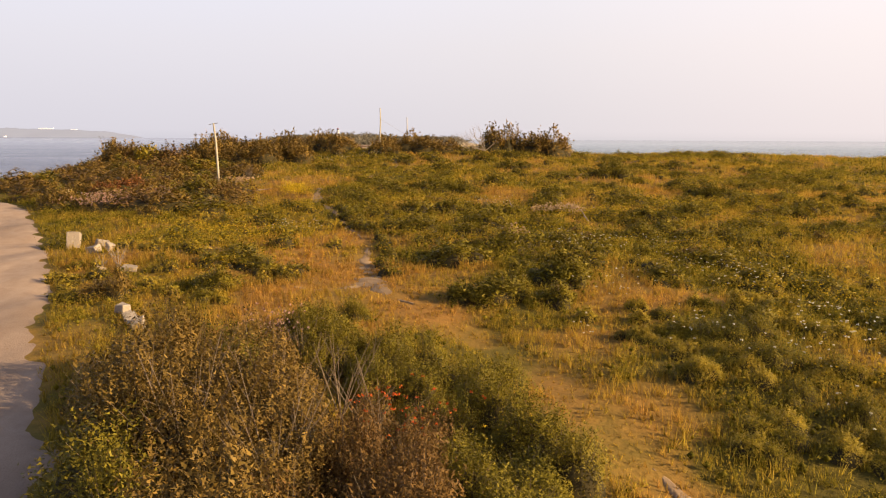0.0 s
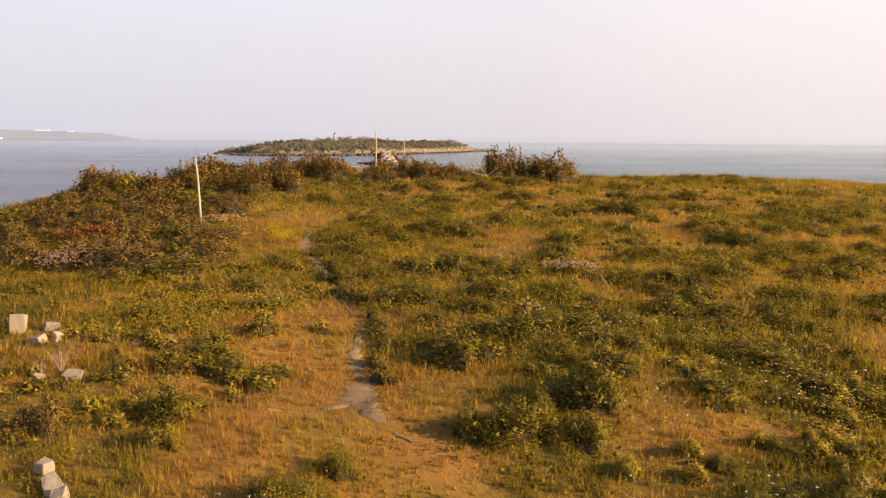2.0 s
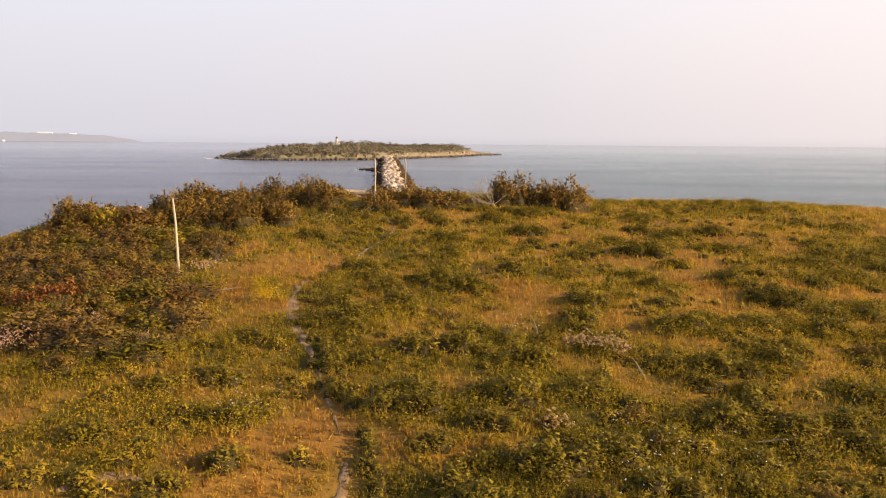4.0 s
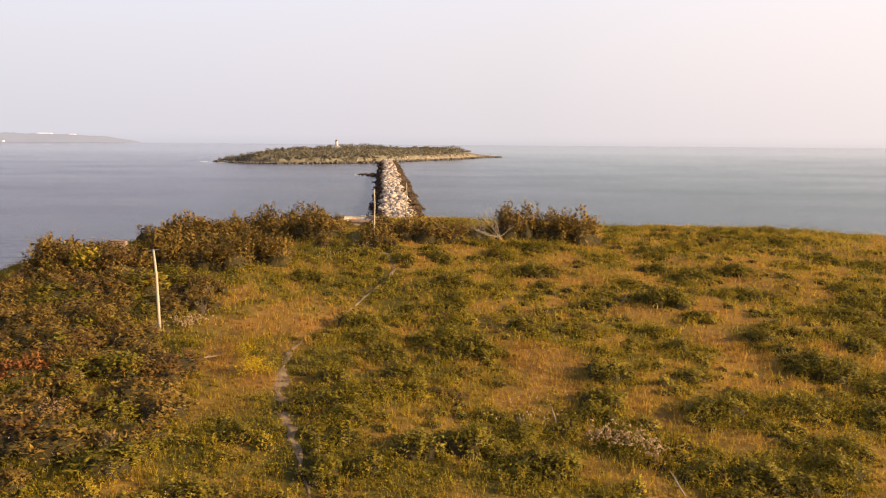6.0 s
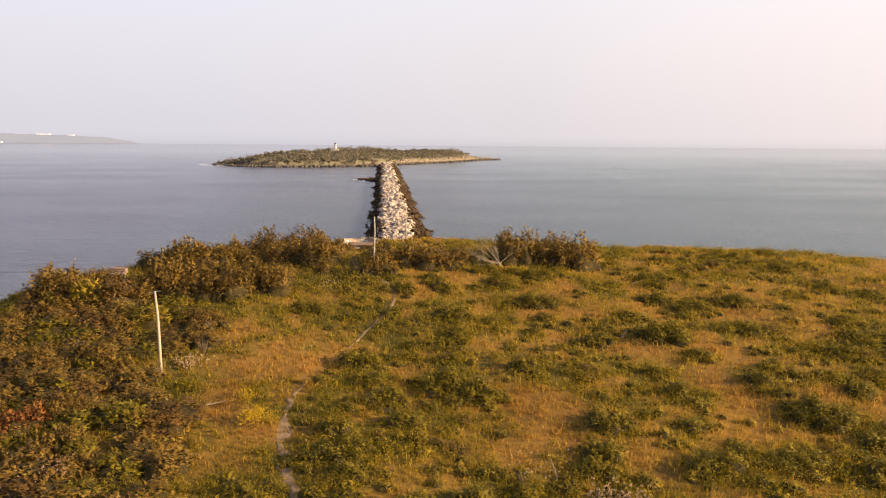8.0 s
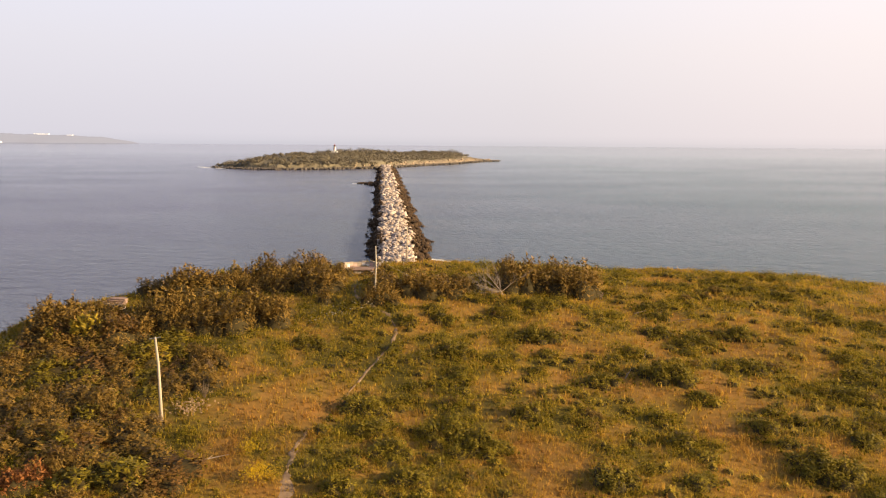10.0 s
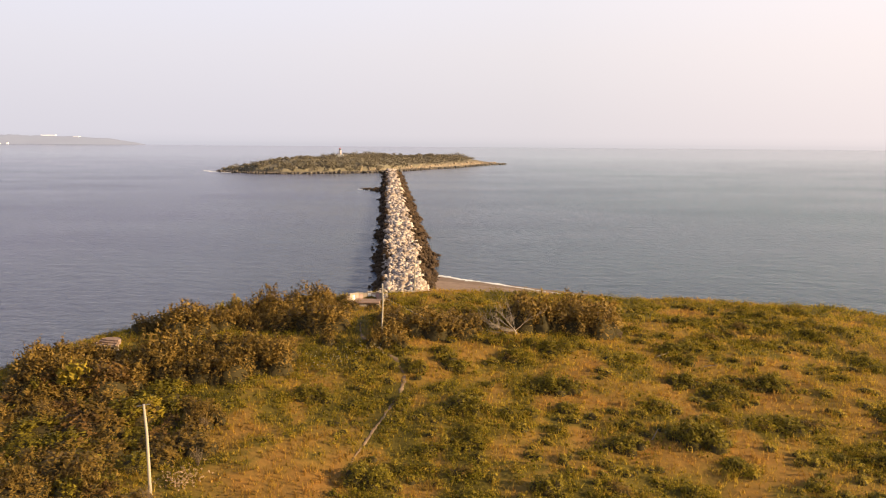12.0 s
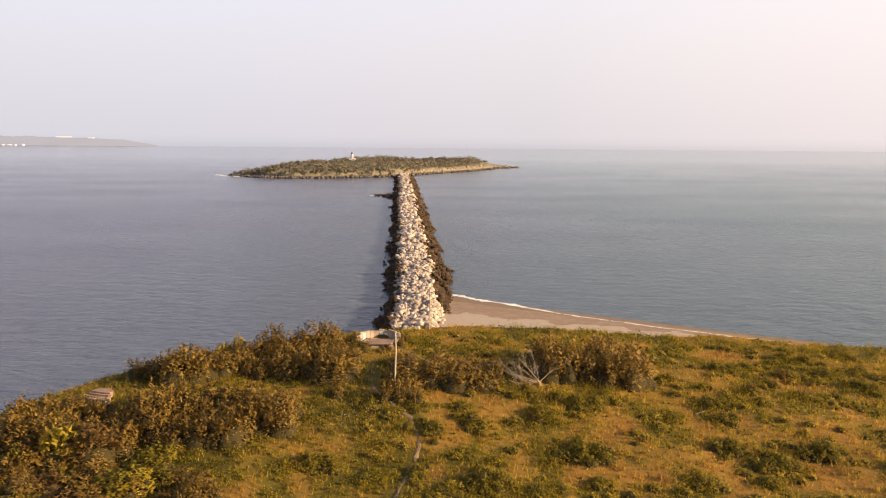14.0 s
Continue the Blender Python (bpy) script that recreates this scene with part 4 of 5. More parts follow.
bare_shrub(-16.4, 33.9, 1.3, 9, 1, M_BLEACHED, "small bare bleached shrub by broken concrete")
bare_shrub(-17.0, 33.4, 0.8, 6, 2, M_BLEACHED, "low bare bleached twigs on rubble")
concrete_block(-15.7, 33.5, (0.74, 0.49, 0.25), (5, 8, 10), "flat concrete rubble under a bare shrub")
concrete_block(-16.9, 33.2, (0.41, 0.33, 0.25), (15, 8, 50), "small concrete rubble beside a bare shrub")
for i, (x, y, tall, n) in enumerate(((-24.4, 72.2, 1.6, 22), (-22.8, 77.5, 1.4, 20), (-24.6, 84.0, 1.5, 20), (-18.3, 52.2, 1.5, 22), (-33.5, 76, 1.5, 18), (2.5, 57, 1.0, 14), (14.5, 110.0, 1.4, 20), (17.0, 109.8, 1.3, 20), (-29, 66, 1.5, 18),
                                    (-5.0, 19.0, 1.5, 9), (-6.2, 17.0, 2.4, 10), (-7.6, 15.5, 2.3, 10), (-4.0, 15.6, 2.6, 11), (-2.6, 16.4, 2.2, 10), (-5.2, 13.4, 2.7, 11), (-3.2, 12.6, 2.7, 11), (-1.4, 14.2, 2.2, 9), (-4.4, 20.4, 1.5, 12))):
    bare_shrub(x, y, tall, n, 10 + i, M_DRYTWIG, "grey-brown bare twiggy shrub among leafy bushes")

# ---- shrubs ----
def sprigs(foot, tall, girth, per, leaf, seed, droop=0.25, normal=None):
    """Leaves set round many upright sprigs that start at the given feet: vertices, faces and normals."""
    g = np.random.default_rng(seed)
    n = len(foot)
    lean = g.normal(0, droop, (n, 2))
    f, t, w, ln = (np.repeat(q, per, axis=0) for q in (np.asarray(foot, float), np.broadcast_to(tall, n).astype(float), np.broadcast_to(girth, n).astype(float), lean))
    k = np.tile((np.arange(per) + 0.5) / per, n) + g.uniform(-0.5, 0.5, n * per) / per
    a = g.uniform(0, 6.28, n * per)
    r = w * (1.05 - 0.75 * k) * g.uniform(0.5, 1.1, n * per)
    p = f + np.stack([ln[:, 0] * k * t + np.cos(a) * r, ln[:, 1] * k * t + np.sin(a) * r, k * t], 1)
    way = np.stack([np.cos(a), np.sin(a), g.uniform(0.0, 1.1, n * per)], 1) + g.normal(0, 0.25, (n * per, 3))
    way /= np.linalg.norm(way, axis=1)[:, None]
    b = np.cross(way, np.stack([-np.sin(a) * 0.3, np.cos(a) * 0.3, np.ones(n * per)], 1) + g.normal(0, 0.4, (n * per, 3)))
    b /= np.linalg.norm(b, axis=1)[:, None] + 1e-9
    s = (leaf * g.uniform(0.6, 1.4, n * per))[:, None]
    q = np.stack([p - way * s * 0.5 + b * s * 0.40, p - way * s * 0.5 - b * s * 0.40, p + way * s], 1)
    flat = np.cross(way, b)
    flat[flat[:, 2] < 0] *= -1
    out = np.stack([np.cos(a), np.sin(a), np.full(n * per, 0.6)], 1) if normal is None else np.repeat(normal, per, axis=0)
    return faced(q, out * 0.55 + flat * 0.65)


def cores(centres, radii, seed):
    """Dense hearts of twigs and leaves that fill the lumps, toned dark as shade: uneven octahedra."""
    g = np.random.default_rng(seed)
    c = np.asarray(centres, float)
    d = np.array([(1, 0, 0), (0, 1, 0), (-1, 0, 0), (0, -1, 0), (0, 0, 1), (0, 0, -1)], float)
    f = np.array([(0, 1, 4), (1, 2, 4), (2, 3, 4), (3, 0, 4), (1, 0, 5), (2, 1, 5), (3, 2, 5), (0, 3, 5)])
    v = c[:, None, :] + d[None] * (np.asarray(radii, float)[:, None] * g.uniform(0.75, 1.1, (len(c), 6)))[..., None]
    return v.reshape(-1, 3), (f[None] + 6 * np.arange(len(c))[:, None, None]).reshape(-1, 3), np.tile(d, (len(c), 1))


SHAPES = {}


def shrub_meshes(kind, seed, leaf, count, per, stem, full):
    """A shrub one metre high and one across: the meshes of its stems and of its crown, upright leafy sprigs over a
    lumpy dome.
    stem: how long its sprigs are; full: how far its dense heart, coloured dark as inner shade, fills the crown."""
    g = np.random.default_rng(seed)
    lumps = int(g.integers(9, 13))
    ang, rad = np.arange(lumps) * 2.4 + g.uniform(-0.5, 0.5, lumps), np.sqrt((np.arange(lumps) + g.uniform(0.1, 0.9, lumps)) / lumps) * 0.34
    cx, cy, tops, wid = np.cos(ang) * rad, np.sin(ang) * rad, g.uniform(0.60, 1.0, lumps) * (1.08 - 0.9 * rad), g.uniform(0.18, 0.27, lumps)

    def dome(x, y):
        d = ((np.asarray(x)[..., None] - cx) ** 2 + (np.asarray(y)[..., None] - cy) ** 2) / wid ** 2
        return (tops * np.sqrt(np.clip(1.02 - d, 0.0, 1.0))).max(-1)

    a, r = g.uniform(0, 6.28, count * 2), np.sqrt(g.uniform(0, 1, count * 2)) * 0.56
    x, y = np.cos(a) * r, np.sin(a) * r
    z = dome(x, y)
    ok = np.flatnonzero(z > 0.04)[:count]
    x, y, z = x[ok], y[ok], z[ok]
    n = np.stack([(dome(x - 0.05, y) - dome(x + 0.05, y)) / 0.1, (dome(x, y - 0.05) - dome(x, y + 0.05)) / 0.1, np.full(len(x), 0.9)], 1)
    n = np.clip(n, -1.6, 1.6)
    long = stem * g.uniform(0.6, 1.25, len(x))
    foot = np.stack([x, y, np.maximum(z * g.uniform(0.55, 1.08, len(x)) - long * 0.75, 0.0)], 1)
    leaves = sprigs(foot, long, 0.022 + leaf * 0.55, per, leaf, seed + 1, 0.22, n)
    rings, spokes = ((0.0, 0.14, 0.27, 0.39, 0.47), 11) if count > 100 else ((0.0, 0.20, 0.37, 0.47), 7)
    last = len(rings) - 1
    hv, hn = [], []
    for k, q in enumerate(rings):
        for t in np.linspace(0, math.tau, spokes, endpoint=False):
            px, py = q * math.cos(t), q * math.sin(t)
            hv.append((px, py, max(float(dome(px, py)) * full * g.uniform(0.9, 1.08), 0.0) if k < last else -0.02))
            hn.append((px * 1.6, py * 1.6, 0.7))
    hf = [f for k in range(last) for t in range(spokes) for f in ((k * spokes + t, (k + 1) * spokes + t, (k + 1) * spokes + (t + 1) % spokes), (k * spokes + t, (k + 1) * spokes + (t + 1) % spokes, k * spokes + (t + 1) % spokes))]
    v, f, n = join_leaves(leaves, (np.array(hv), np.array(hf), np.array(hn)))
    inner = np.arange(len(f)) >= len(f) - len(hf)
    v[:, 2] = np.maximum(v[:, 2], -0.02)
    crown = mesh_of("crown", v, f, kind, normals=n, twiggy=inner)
    SHAPES[crown.name] = v, f, n, inner
    bm = bmesh.new()
    for i in range(9):
        a, r = g.uniform(0, 6.28), g.uniform(0.05, 0.36)
        tip = Vector((math.cos(a) * r, math.sin(a) * r, g.uniform(0.5, 0.85)))
        rod([(tip.x * 0.12, tip.y * 0.12, -0.06), tip * 0.5 + Vector((g.normal(0, 0.03), g.normal(0, 0.03), 0.05)), tip], [0.009, 0.005, 0.002], 3, bm)
    return bm_mesh("stem", bm, M_TWIG), crown


# leaves, size of a leaf, length of a sprig, how full the heart is
KINDS = {"green": (M_GREEN, 1.0, 0.40, 0.50), "brown": (M_BROWN, 0.86, 0.25, 0.46), "rust": (M_ORANGE, 0.9, 0.34, 0.56), "tawny": (M_TAWNY, 0.8, 0.30, 0.46), "lime": (M_LIME, 1.1, 0.34, 0.56)}
NEAR_SHRUBS = {k: [shrub_meshes(m, 100 * i + 5 * j, 0.026 * s, 430, 10, u, w) for j in range(4)] for i, (k, (m, s, u, w)) in enumerate(KINDS.items())}
SHRUBS = {k: [shrub_meshes(m, 500 + 100 * i + 5 * j, 0.060 * s, 180, 7, u, w) for j in range(4)] for i, (k, (m, s, u, w)) in enumerate(KINDS.items())}
FAR_SHRUBS = {k: [shrub_meshes(m, 1000 + 100 * i + 5 * j, 0.074 * s, 98, 5, u, w)[1] for j in range(5)] for i, (k, (m, s, u, w)) in enumerate(KINDS.items())}
LOW_SHRUBS = {k: [shrub_meshes(m, 1500 + 100 * i + 5 * j, 0.110 * s, 36, 4, u, w)[1] for j in range(5)] for i, (k, (m, s, u, w)) in enumerate(KINDS.items())}
WORDS = {
    "green": ("bushy dark green shrub in the dry meadow", "shrub", "green meadow shrubs"),
    "brown": ("dense olive-brown leafy thicket shrub on the headland", "shrub", "brown thicket shrubs"),
    "rust": ("rust-orange leafed shrub among brown bushes", "shrub", "rust shrubs"),
    "tawny": ("tawny brown twiggy shrub with reddening leaves", "shrub", "tawny shrubs"),
    "lime": ("low yellow-green leafy herb shrub in the meadow", "shrub", "yellow-green bushes"),
}
MASTERS, PLANTS, SKIRTS = {}, [], []


def plant(kind, x, y, wide, tall):
    PLANTS.append((kind, x, y, wide, tall))


def set_out_shrubs(singles):
    """The nearest shrubs one by one, the rest joined into thickets."""
    PLANTS.sort(key=lambda p: math.hypot(p[1] + 2, p[2]))
    for kind, x, y, wide, tall in PLANTS[:singles]:
        which, near = random.randrange(4), math.hypot(x, y) < 27
        m = pose(x, y, float(height(x, y)) - 0.03, random.uniform(-5, 5), random.uniform(-5, 5), random.uniform(0, 360))
        if (kind, which, near) not in MASTERS:
            th = MASTERS[kind, which, near] = new("shrub")
            stems, leaves = (NEAR_SHRUBS if near else SHRUBS)[kind][which]
            part("stem", stems, th)
            part("crown", leaves, th)
            tagged(th, *WORDS[kind])
            th.matrix_basis = m
        else:
            th = copy_thing(MASTERS[kind, which, near], m)
        th.scale = (wide * random.uniform(0.85, 1.15), wide * random.uniform(0.85, 1.15), tall)
    for kind, material in (("green", M_GREEN), ("brown", M_BROWN), ("rust", M_ORANGE), ("tawny", M_TAWNY), ("lime", M_LIME)):
        vs, fs, ns, ins, n = [], [], [], [], 0
        for k, x, y, wide, tall in PLANTS[singles:]:
            if k != kind:
                continue
            v, f, no, inner = SHAPES[random.choice((FAR_SHRUBS if wide > 1.5 else LOW_SHRUBS)[kind]).name]
            a = random.uniform(0, math.tau)
            c, s = math.cos(a), math.sin(a)
            vs.append(np.stack([(v[:, 0] * c - v[:, 1] * s) * wide + x, (v[:, 0] * s + v[:, 1] * c) * wide + y, v[:, 2] * tall + float(height(x, y)) - 0.03], 1))
            ns.append(np.stack([no[:, 0] * c - no[:, 1] * s, no[:, 0] * s + no[:, 1] * c, no[:, 2] * wide / tall], 1))
            fs.append(f + n)
            ins.append(inner)
            n += len(v)
        if vs:
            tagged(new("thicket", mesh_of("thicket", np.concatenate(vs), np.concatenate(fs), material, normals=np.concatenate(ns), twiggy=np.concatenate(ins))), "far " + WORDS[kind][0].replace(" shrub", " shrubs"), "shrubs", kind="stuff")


def clump(kind, x, y, wide, tall, spacing=0.62):
    """Shrubs that together fill a patch so wide, thinning out at its edge."""
    tall = min(tall * 1.1, 0.40 * wide + 0.5)
    each = min(max(0.7 * wide, 0.7), 1.5)
    count = max(1, int(round((wide / each) ** 2 * 1.3)))
    for i in range(count):
        r = 0 if count == 1 else math.sqrt((i + 0.4) / count) * max(wide - each * 0.6, 0.0) / 2
        a = i * 2.4 + x
        px, py = x + r * math.cos(a) + random.uniform(-0.2, 0.2), y + r * math.sin(a) * 0.8 + wide * 0.1 + random.uniform(-0.2, 0.2)
        if not clear_of_ways(np.array([px]), np.array([py]), 0.2)[0]:
            continue
        plant(kind, px, py, each * random.uniform(0.75, 1.25), tall * random.uniform(0.6, 1.1) * (1.0 if r < wide * 0.25 else 0.78))
    for i in range(int(5 + 3 * wide)):
        a, r = random.uniform(0, math.tau), wide * random.uniform(0.42, 0.72)
        SKIRTS.append((x + r * math.cos(a), y + r * math.sin(a)))


NEAR_GREEN = [(-10.2, 29.4, 2.4, 1.5), (-4.6, 23.6, 2.6, 1.3), (1.5, 19.2, 1.9, 1.1), (-3.8, 25.9, 1.3, 1.0), (10.4, 17.2, 1.3, 1.0), (11.0, 20.0, 1.3, 0.8), (9.9, 20.8, 2.1, 0.9), (10.6, 24.4, 1.7, 1.0), (9.2, 23.6, 2.9, 1.1), (8.0, 23.9, 1.7, 0.8)]
FIELD_GREEN = [(-11.3, 43.5, 0.9, 0.9), (-15.5, 47.3, 2.4, 1.0), (-8.1, 59.7, 4.0, 1.4), (-6.0, 67.8, 3.8, 1.2), (-2.3, 70.6, 4.5, 1.4), (-9.4, 75.7, 4.2, 1.3), (-0.7, 53.9, 4.0, 1.5), (2.1, 46.1, 3.0, 1.4),
               (4.2, 51.8, 2.8, 1.2), (7.4, 60.1, 2.9, 1.2), (0.0, 36.2, 3.5, 1.5), (3.4, 39.5, 3.1, 1.4), (6.1, 40.5, 2.9, 1.4), (11.6, 44.0, 3.0, 1.4), (13.3, 50.4, 3.2, 1.2), (7.2, 37.7, 2.7, 1.2),
               (4.7, 31.3, 2.8, 1.4), (14.3, 47.6, 2.3, 1.1), (25.3, 53.0, 2.9, 1.7), (13.9, 38.6, 2.2, 0.7), (15.1, 43.7, 2.5, 1.0), (-9.8, 39.5, 1.6, 1.2), (-15.9, 41.2, 2.4, 1.1), (-13.0, 48.9, 3.1, 1.0)]
SLOPE_GREEN = [(-9.0, 62.7, 2.2, 1.3), (-8.0, 71.5, 3.1, 1.1), (-0.3, 69.0, 4.0, 1.4), (-4.8, 64.2, 2.3, 1.2), (4.3, 74.3, 2.7, 1.3), (8.8, 63.9, 3.8, 1.2), (7.0, 58.1, 2.7, 1.2), (3.0, 51.5, 3.0, 1.4),
               (-3.1, 53.0, 2.4, 1.3), (15.1, 70.3, 2.7, 1.1), (14.2, 58.7, 3.6, 1.3), (18.9, 59.0, 3.8, 1.3), (23.9, 66.3, 5.0, 1.6), (28.7, 70.3, 2.9, 1.5), (22.1, 72.3, 2.4, 1.1), (19.6, 78.8, 2.6, 0.9)]
TOP_GREEN = [(17.9, 82.9, 5.0, 1.5), (7.4, 94.0, 5.5, 1.3), (11.6, 82.0, 3.7, 1.2), (28.8, 95.4, 5.0, 1.2), (32.5, 79.6, 3.9, 1.3), (26.8, 86.0, 4.1, 1.2), (22.6, 101.7, 2.8, 1.0), (3.8, 101.3, 2.9, 1.1),
             (27.1, 117.0, 3.7, 1.1), (22.7, 106.0, 4.6, 1.1), (8.1, 103.7, 4.3, 1.1), (23.6, 93.6, 4.6, 1.4), (20.5, 96.1, 4.1, 1.3), (-1.6, 88.6, 5.0, 1.4), (-3.0, 98.7, 3.4, 1.2), (-7.0, 97.5, 2.4, 1.3), (-16.8, 91.2, 4.7, 1.2)]
MORE_GREEN = [(-2.4, 46.6, 2.2, 1.2), (-3.7, 46.8, 1.4, 1.0), (0.8, 43.0, 2.4, 1.3), (-5.4, 51.4, 1.6, 1.0), (17.2, 51.8, 2.6, 1.2), (23.5, 58.2, 2.8, 1.2), (19.7, 46.3, 2.4, 1.1), (-1.5, 41.1, 1.8, 1.0), (-6.6, 47.4, 1.8, 1.0), (12.9, 36.2, 2.2, 1.0), (9.6, 31.9, 1.8, 0.9), (-9.8, 33.9, 2.4, 1.1), (-12.1, 34.5, 1.8, 1.0), (6.5, 34.1, 2.4, 1.2)]
BY_PATH_GREEN = [(0.6, 28.9, 2.3, 1.5), (2.0, 29.0, 2.1, 1.5), (2.8, 30.8, 1.6, 1.3), (5.2, 31.0, 2.4, 1.4), (4.2, 28.5, 2.0, 1.2), (-0.7, 38.4, 1.7, 1.1), (12.3, 45.0, 2.6, 1.2), (-3.9, 45.2, 2.2, 1.0), (5.3, 47.0, 2.6, 1.0), (17.5, 44.6, 2.0, 0.8), (11.7, 40.6, 1.8, 0.8), (22.4, 52.1, 2.3, 0.9), (-10.9, 35.5, 2.2, 0.8), (-7.9, 34.1, 1.8, 0.8), (10.0, 44.4, 2.0, 0.9), (27.6, 55.9, 3.2, 1.5)]
for row in BY_PATH_GREEN + MORE_GREEN + NEAR_GREEN + FIELD_GREEN + SLOPE_GREEN + TOP_GREEN:
    clump("green", *row)
THICKET = [(-14.1, 28.7, 2.1, 1.3), (-6.4, 20.6, 2.2, 1.3), (-31.0, 55.0, 3.8, 1.9), (-25.5, 59.0, 4.1, 2.0), (-21.7, 62.6, 3.7, 1.8), (-18.5, 52.8, 3.6, 1.7), (-22.9, 56.9, 3.4, 1.8), (-21.4, 48.7, 2.2, 1.5)]
SLOPE_BROWN = [(-29.5, 73.5, 4.5, 1.9), (-28.0, 57.6, 3.1, 1.8), (-33.5, 62.0, 4.0, 2.0), (-41.5, 73.4, 3.7, 1.8), (-25.3, 84.8, 4.5, 1.8), (-34.8, 73.4, 4.6, 1.9), (-28.1, 64.1, 4.6, 1.9), (-42.5, 83.7, 4.4, 1.8)]
for row in THICKET + SLOPE_BROWN:
    clump("brown", *row)
for row in [(-29.3, 62.2, 4.4, 3.5), (-29.8, 61.0, 3.6, 3.1)]:
    clump("rust", *row)
for row in [(-12.6, 103.4, 1.8, 2.0), (-10.6, 103.2, 2.0, 2.2), (-9.6, 105.0, 2.4, 2.2)]:
    clump("brown", *row)


def inside(poly, x, y):
    return outside(x, y, np.array(poly, float)) < 0


OTHERS = [(-29.6, 61.0, 3.7), (-25.8, 50.6, 1.9), (-16.4, 67.9, 1.5)]     # where other shrubs stand in the brown thickets


def thicket(kind, poly, spacing, wide, tall, seed):
    """A thicket that fills a patch of the plan."""
    g = np.random.default_rng(seed)
    p = np.array(poly, float)
    lo, hi = p.min(0), p.max(0)
    for gx0 in np.arange(lo[0], hi[0], spacing):
        for gy0 in np.arange(lo[1], hi[1], spacing):
            x, y = gx0 + g.uniform(-0.4, 0.4) * spacing, gy0 + g.uniform(-0.4, 0.4) * spacing
            if not inside(poly, np.array([x]), np.array([y]))[0] or not clear_of_ways(np.array([x]), np.array([y]), 0.5)[0]:
                continue
            if kind == "brown" and any(math.hypot(x - cx, y - cy) < rad for cx, cy, rad in OTHERS):
                continue
            if math.hypot((x + 15.75) * 0.8, y - 121.5) < 4.6:
                continue
            big = 0.62 + 0.55 * (0.5 + noise.noise(Vector((x * 0.16, y * 0.16, seed))))
            odd = kind == "brown" and y < 92 and g.random() < 0.2
            pick = g.random()
            if kind == "brown" and 30 < y < 92 and not odd:
                kind_here = "tawny" if pick < 0.16 else ("lime" if pick > 0.97 else "brown")
            else:
                kind_here = "green" if odd else kind
            plant(kind_here, x, y, wide * big * g.uniform(0.85, 1.25), tall * big * g.uniform(0.75, 1.2))


# the dark bands along the top of the headland with a grassy lane between them, and the thickets on its seaward edge
thicket("brown", [(-37, 99), (-35, 94.5), (-29.3, 93.5), (-24.7, 94), (-20.7, 96.5), (-19.5, 102), (-23.6, 103), (-33.8, 102)], 1.95, 3.6, 3.8, 1)
thicket("brown", [(-50, 98), (-45.5, 92), (-38.7, 89.5), (-34, 89), (-34.6, 93), (-39, 100), (-46, 101.5)], 2.0, 3.6, 3.5, 2)
thicket("brown", [(-47, 107), (-44, 110.5), (-36, 108), (-29.6, 111), (-21.6, 108.5), (-17, 109), (-17.5, 116), (-20, 124), (-30, 121.5), (-41, 115)], 2.1, 3.6, 3.5, 3)
thicket("brown", [(-12, 106.5), (-8.5, 106), (-1.8, 107), (1, 109), (0, 114), (-6, 116), (-12, 114)], 2.1, 3.4, 2.9, 4)
for spot in [(-12.3, 103.7, 1.9, 2.5), (-11.1, 103.9, 2.0, 2.7), (-10.2, 104.6, 2.2, 2.6), (-11.7, 104.4, 1.8, 2.6), (-17.6, 105.0, 2.2, 2.2), (-9.0, 103.4, 1.8, 1.6), (-44.6, 100.6, 2.0, 1.6), (-42.4, 100.4, 1.8, 1.3), (-41.0, 102.0, 1.6, 1.6), (-45.6, 103, 1.8, 1.7), (-18.8, 123.2, 1.6, 1.3), (-18.2, 121.6, 1.7, 1.3), (-17.0, 120.9, 1.4, 1.2), (-14.2, 120.8, 1.5, 1.1), (-12.7, 121.8, 1.7, 1.5), (-12.3, 123.6, 1.6, 1.4), (-16.9, 119.4, 1.6, 1.3), (-14.6, 119.4, 1.5, 1.1)]:
    plant("brown", *spot)
thicket("brown", [(3.8, 111), (10.5, 109), (17, 111), (18, 117), (12, 120), (5, 118)], 1.8, 4.0, 4.9, 5)
thicket("brown", [(-50, 50), (-41, 62), (-48, 74), (-54, 60)], 2.7, 2.4, 1.9, 7)
# the near thicket beside the track: brown, a rust-red shrub in it, and green towards the path
thicket("brown", [(-8.6, 18.5), (-6.9, 13), (-4.8, 9), (-3.0, 3.5), (-1.5, 3.5), (-2.4, 14.5), (-3.6, 18.0), (-6.5, 20.0), (-9.0, 19.5)], 1.25, 2.2, 2.7, 9)
thicket("tawny", [(-2.3, 9.5), (0.0, 9.5), (0.3, 13.6), (-0.6, 15.0), (-2.2, 14.5)], 1.0, 1.4, 2.1, 15)
thicket("green", [(0.3, 9.5), (2.2, 9.5), (2.7, 13.5), (2.0, 17.0), (0.2, 19.8), (-2.6, 22.6), (-5.2, 24.0), (-5.4, 21.4), (-2.6, 18.0), (0.2, 14.6)], 1.0, 1.3, 1.5, 10)
thicket("brown", [(-46, 60), (-34, 58), (-24, 51), (-17, 50), (-17.5, 56), (-20, 66), (-27, 75), (-23, 80), (-25, 88), (-36, 90), (-48, 90)], 2.5, 3.3, 1.9, 11)
thicket("brown", [(-48, 88), (-40, 86), (-28, 87), (-29, 92), (-38, 90), (-46, 93)], 2.3, 2.8, 1.8, 12)
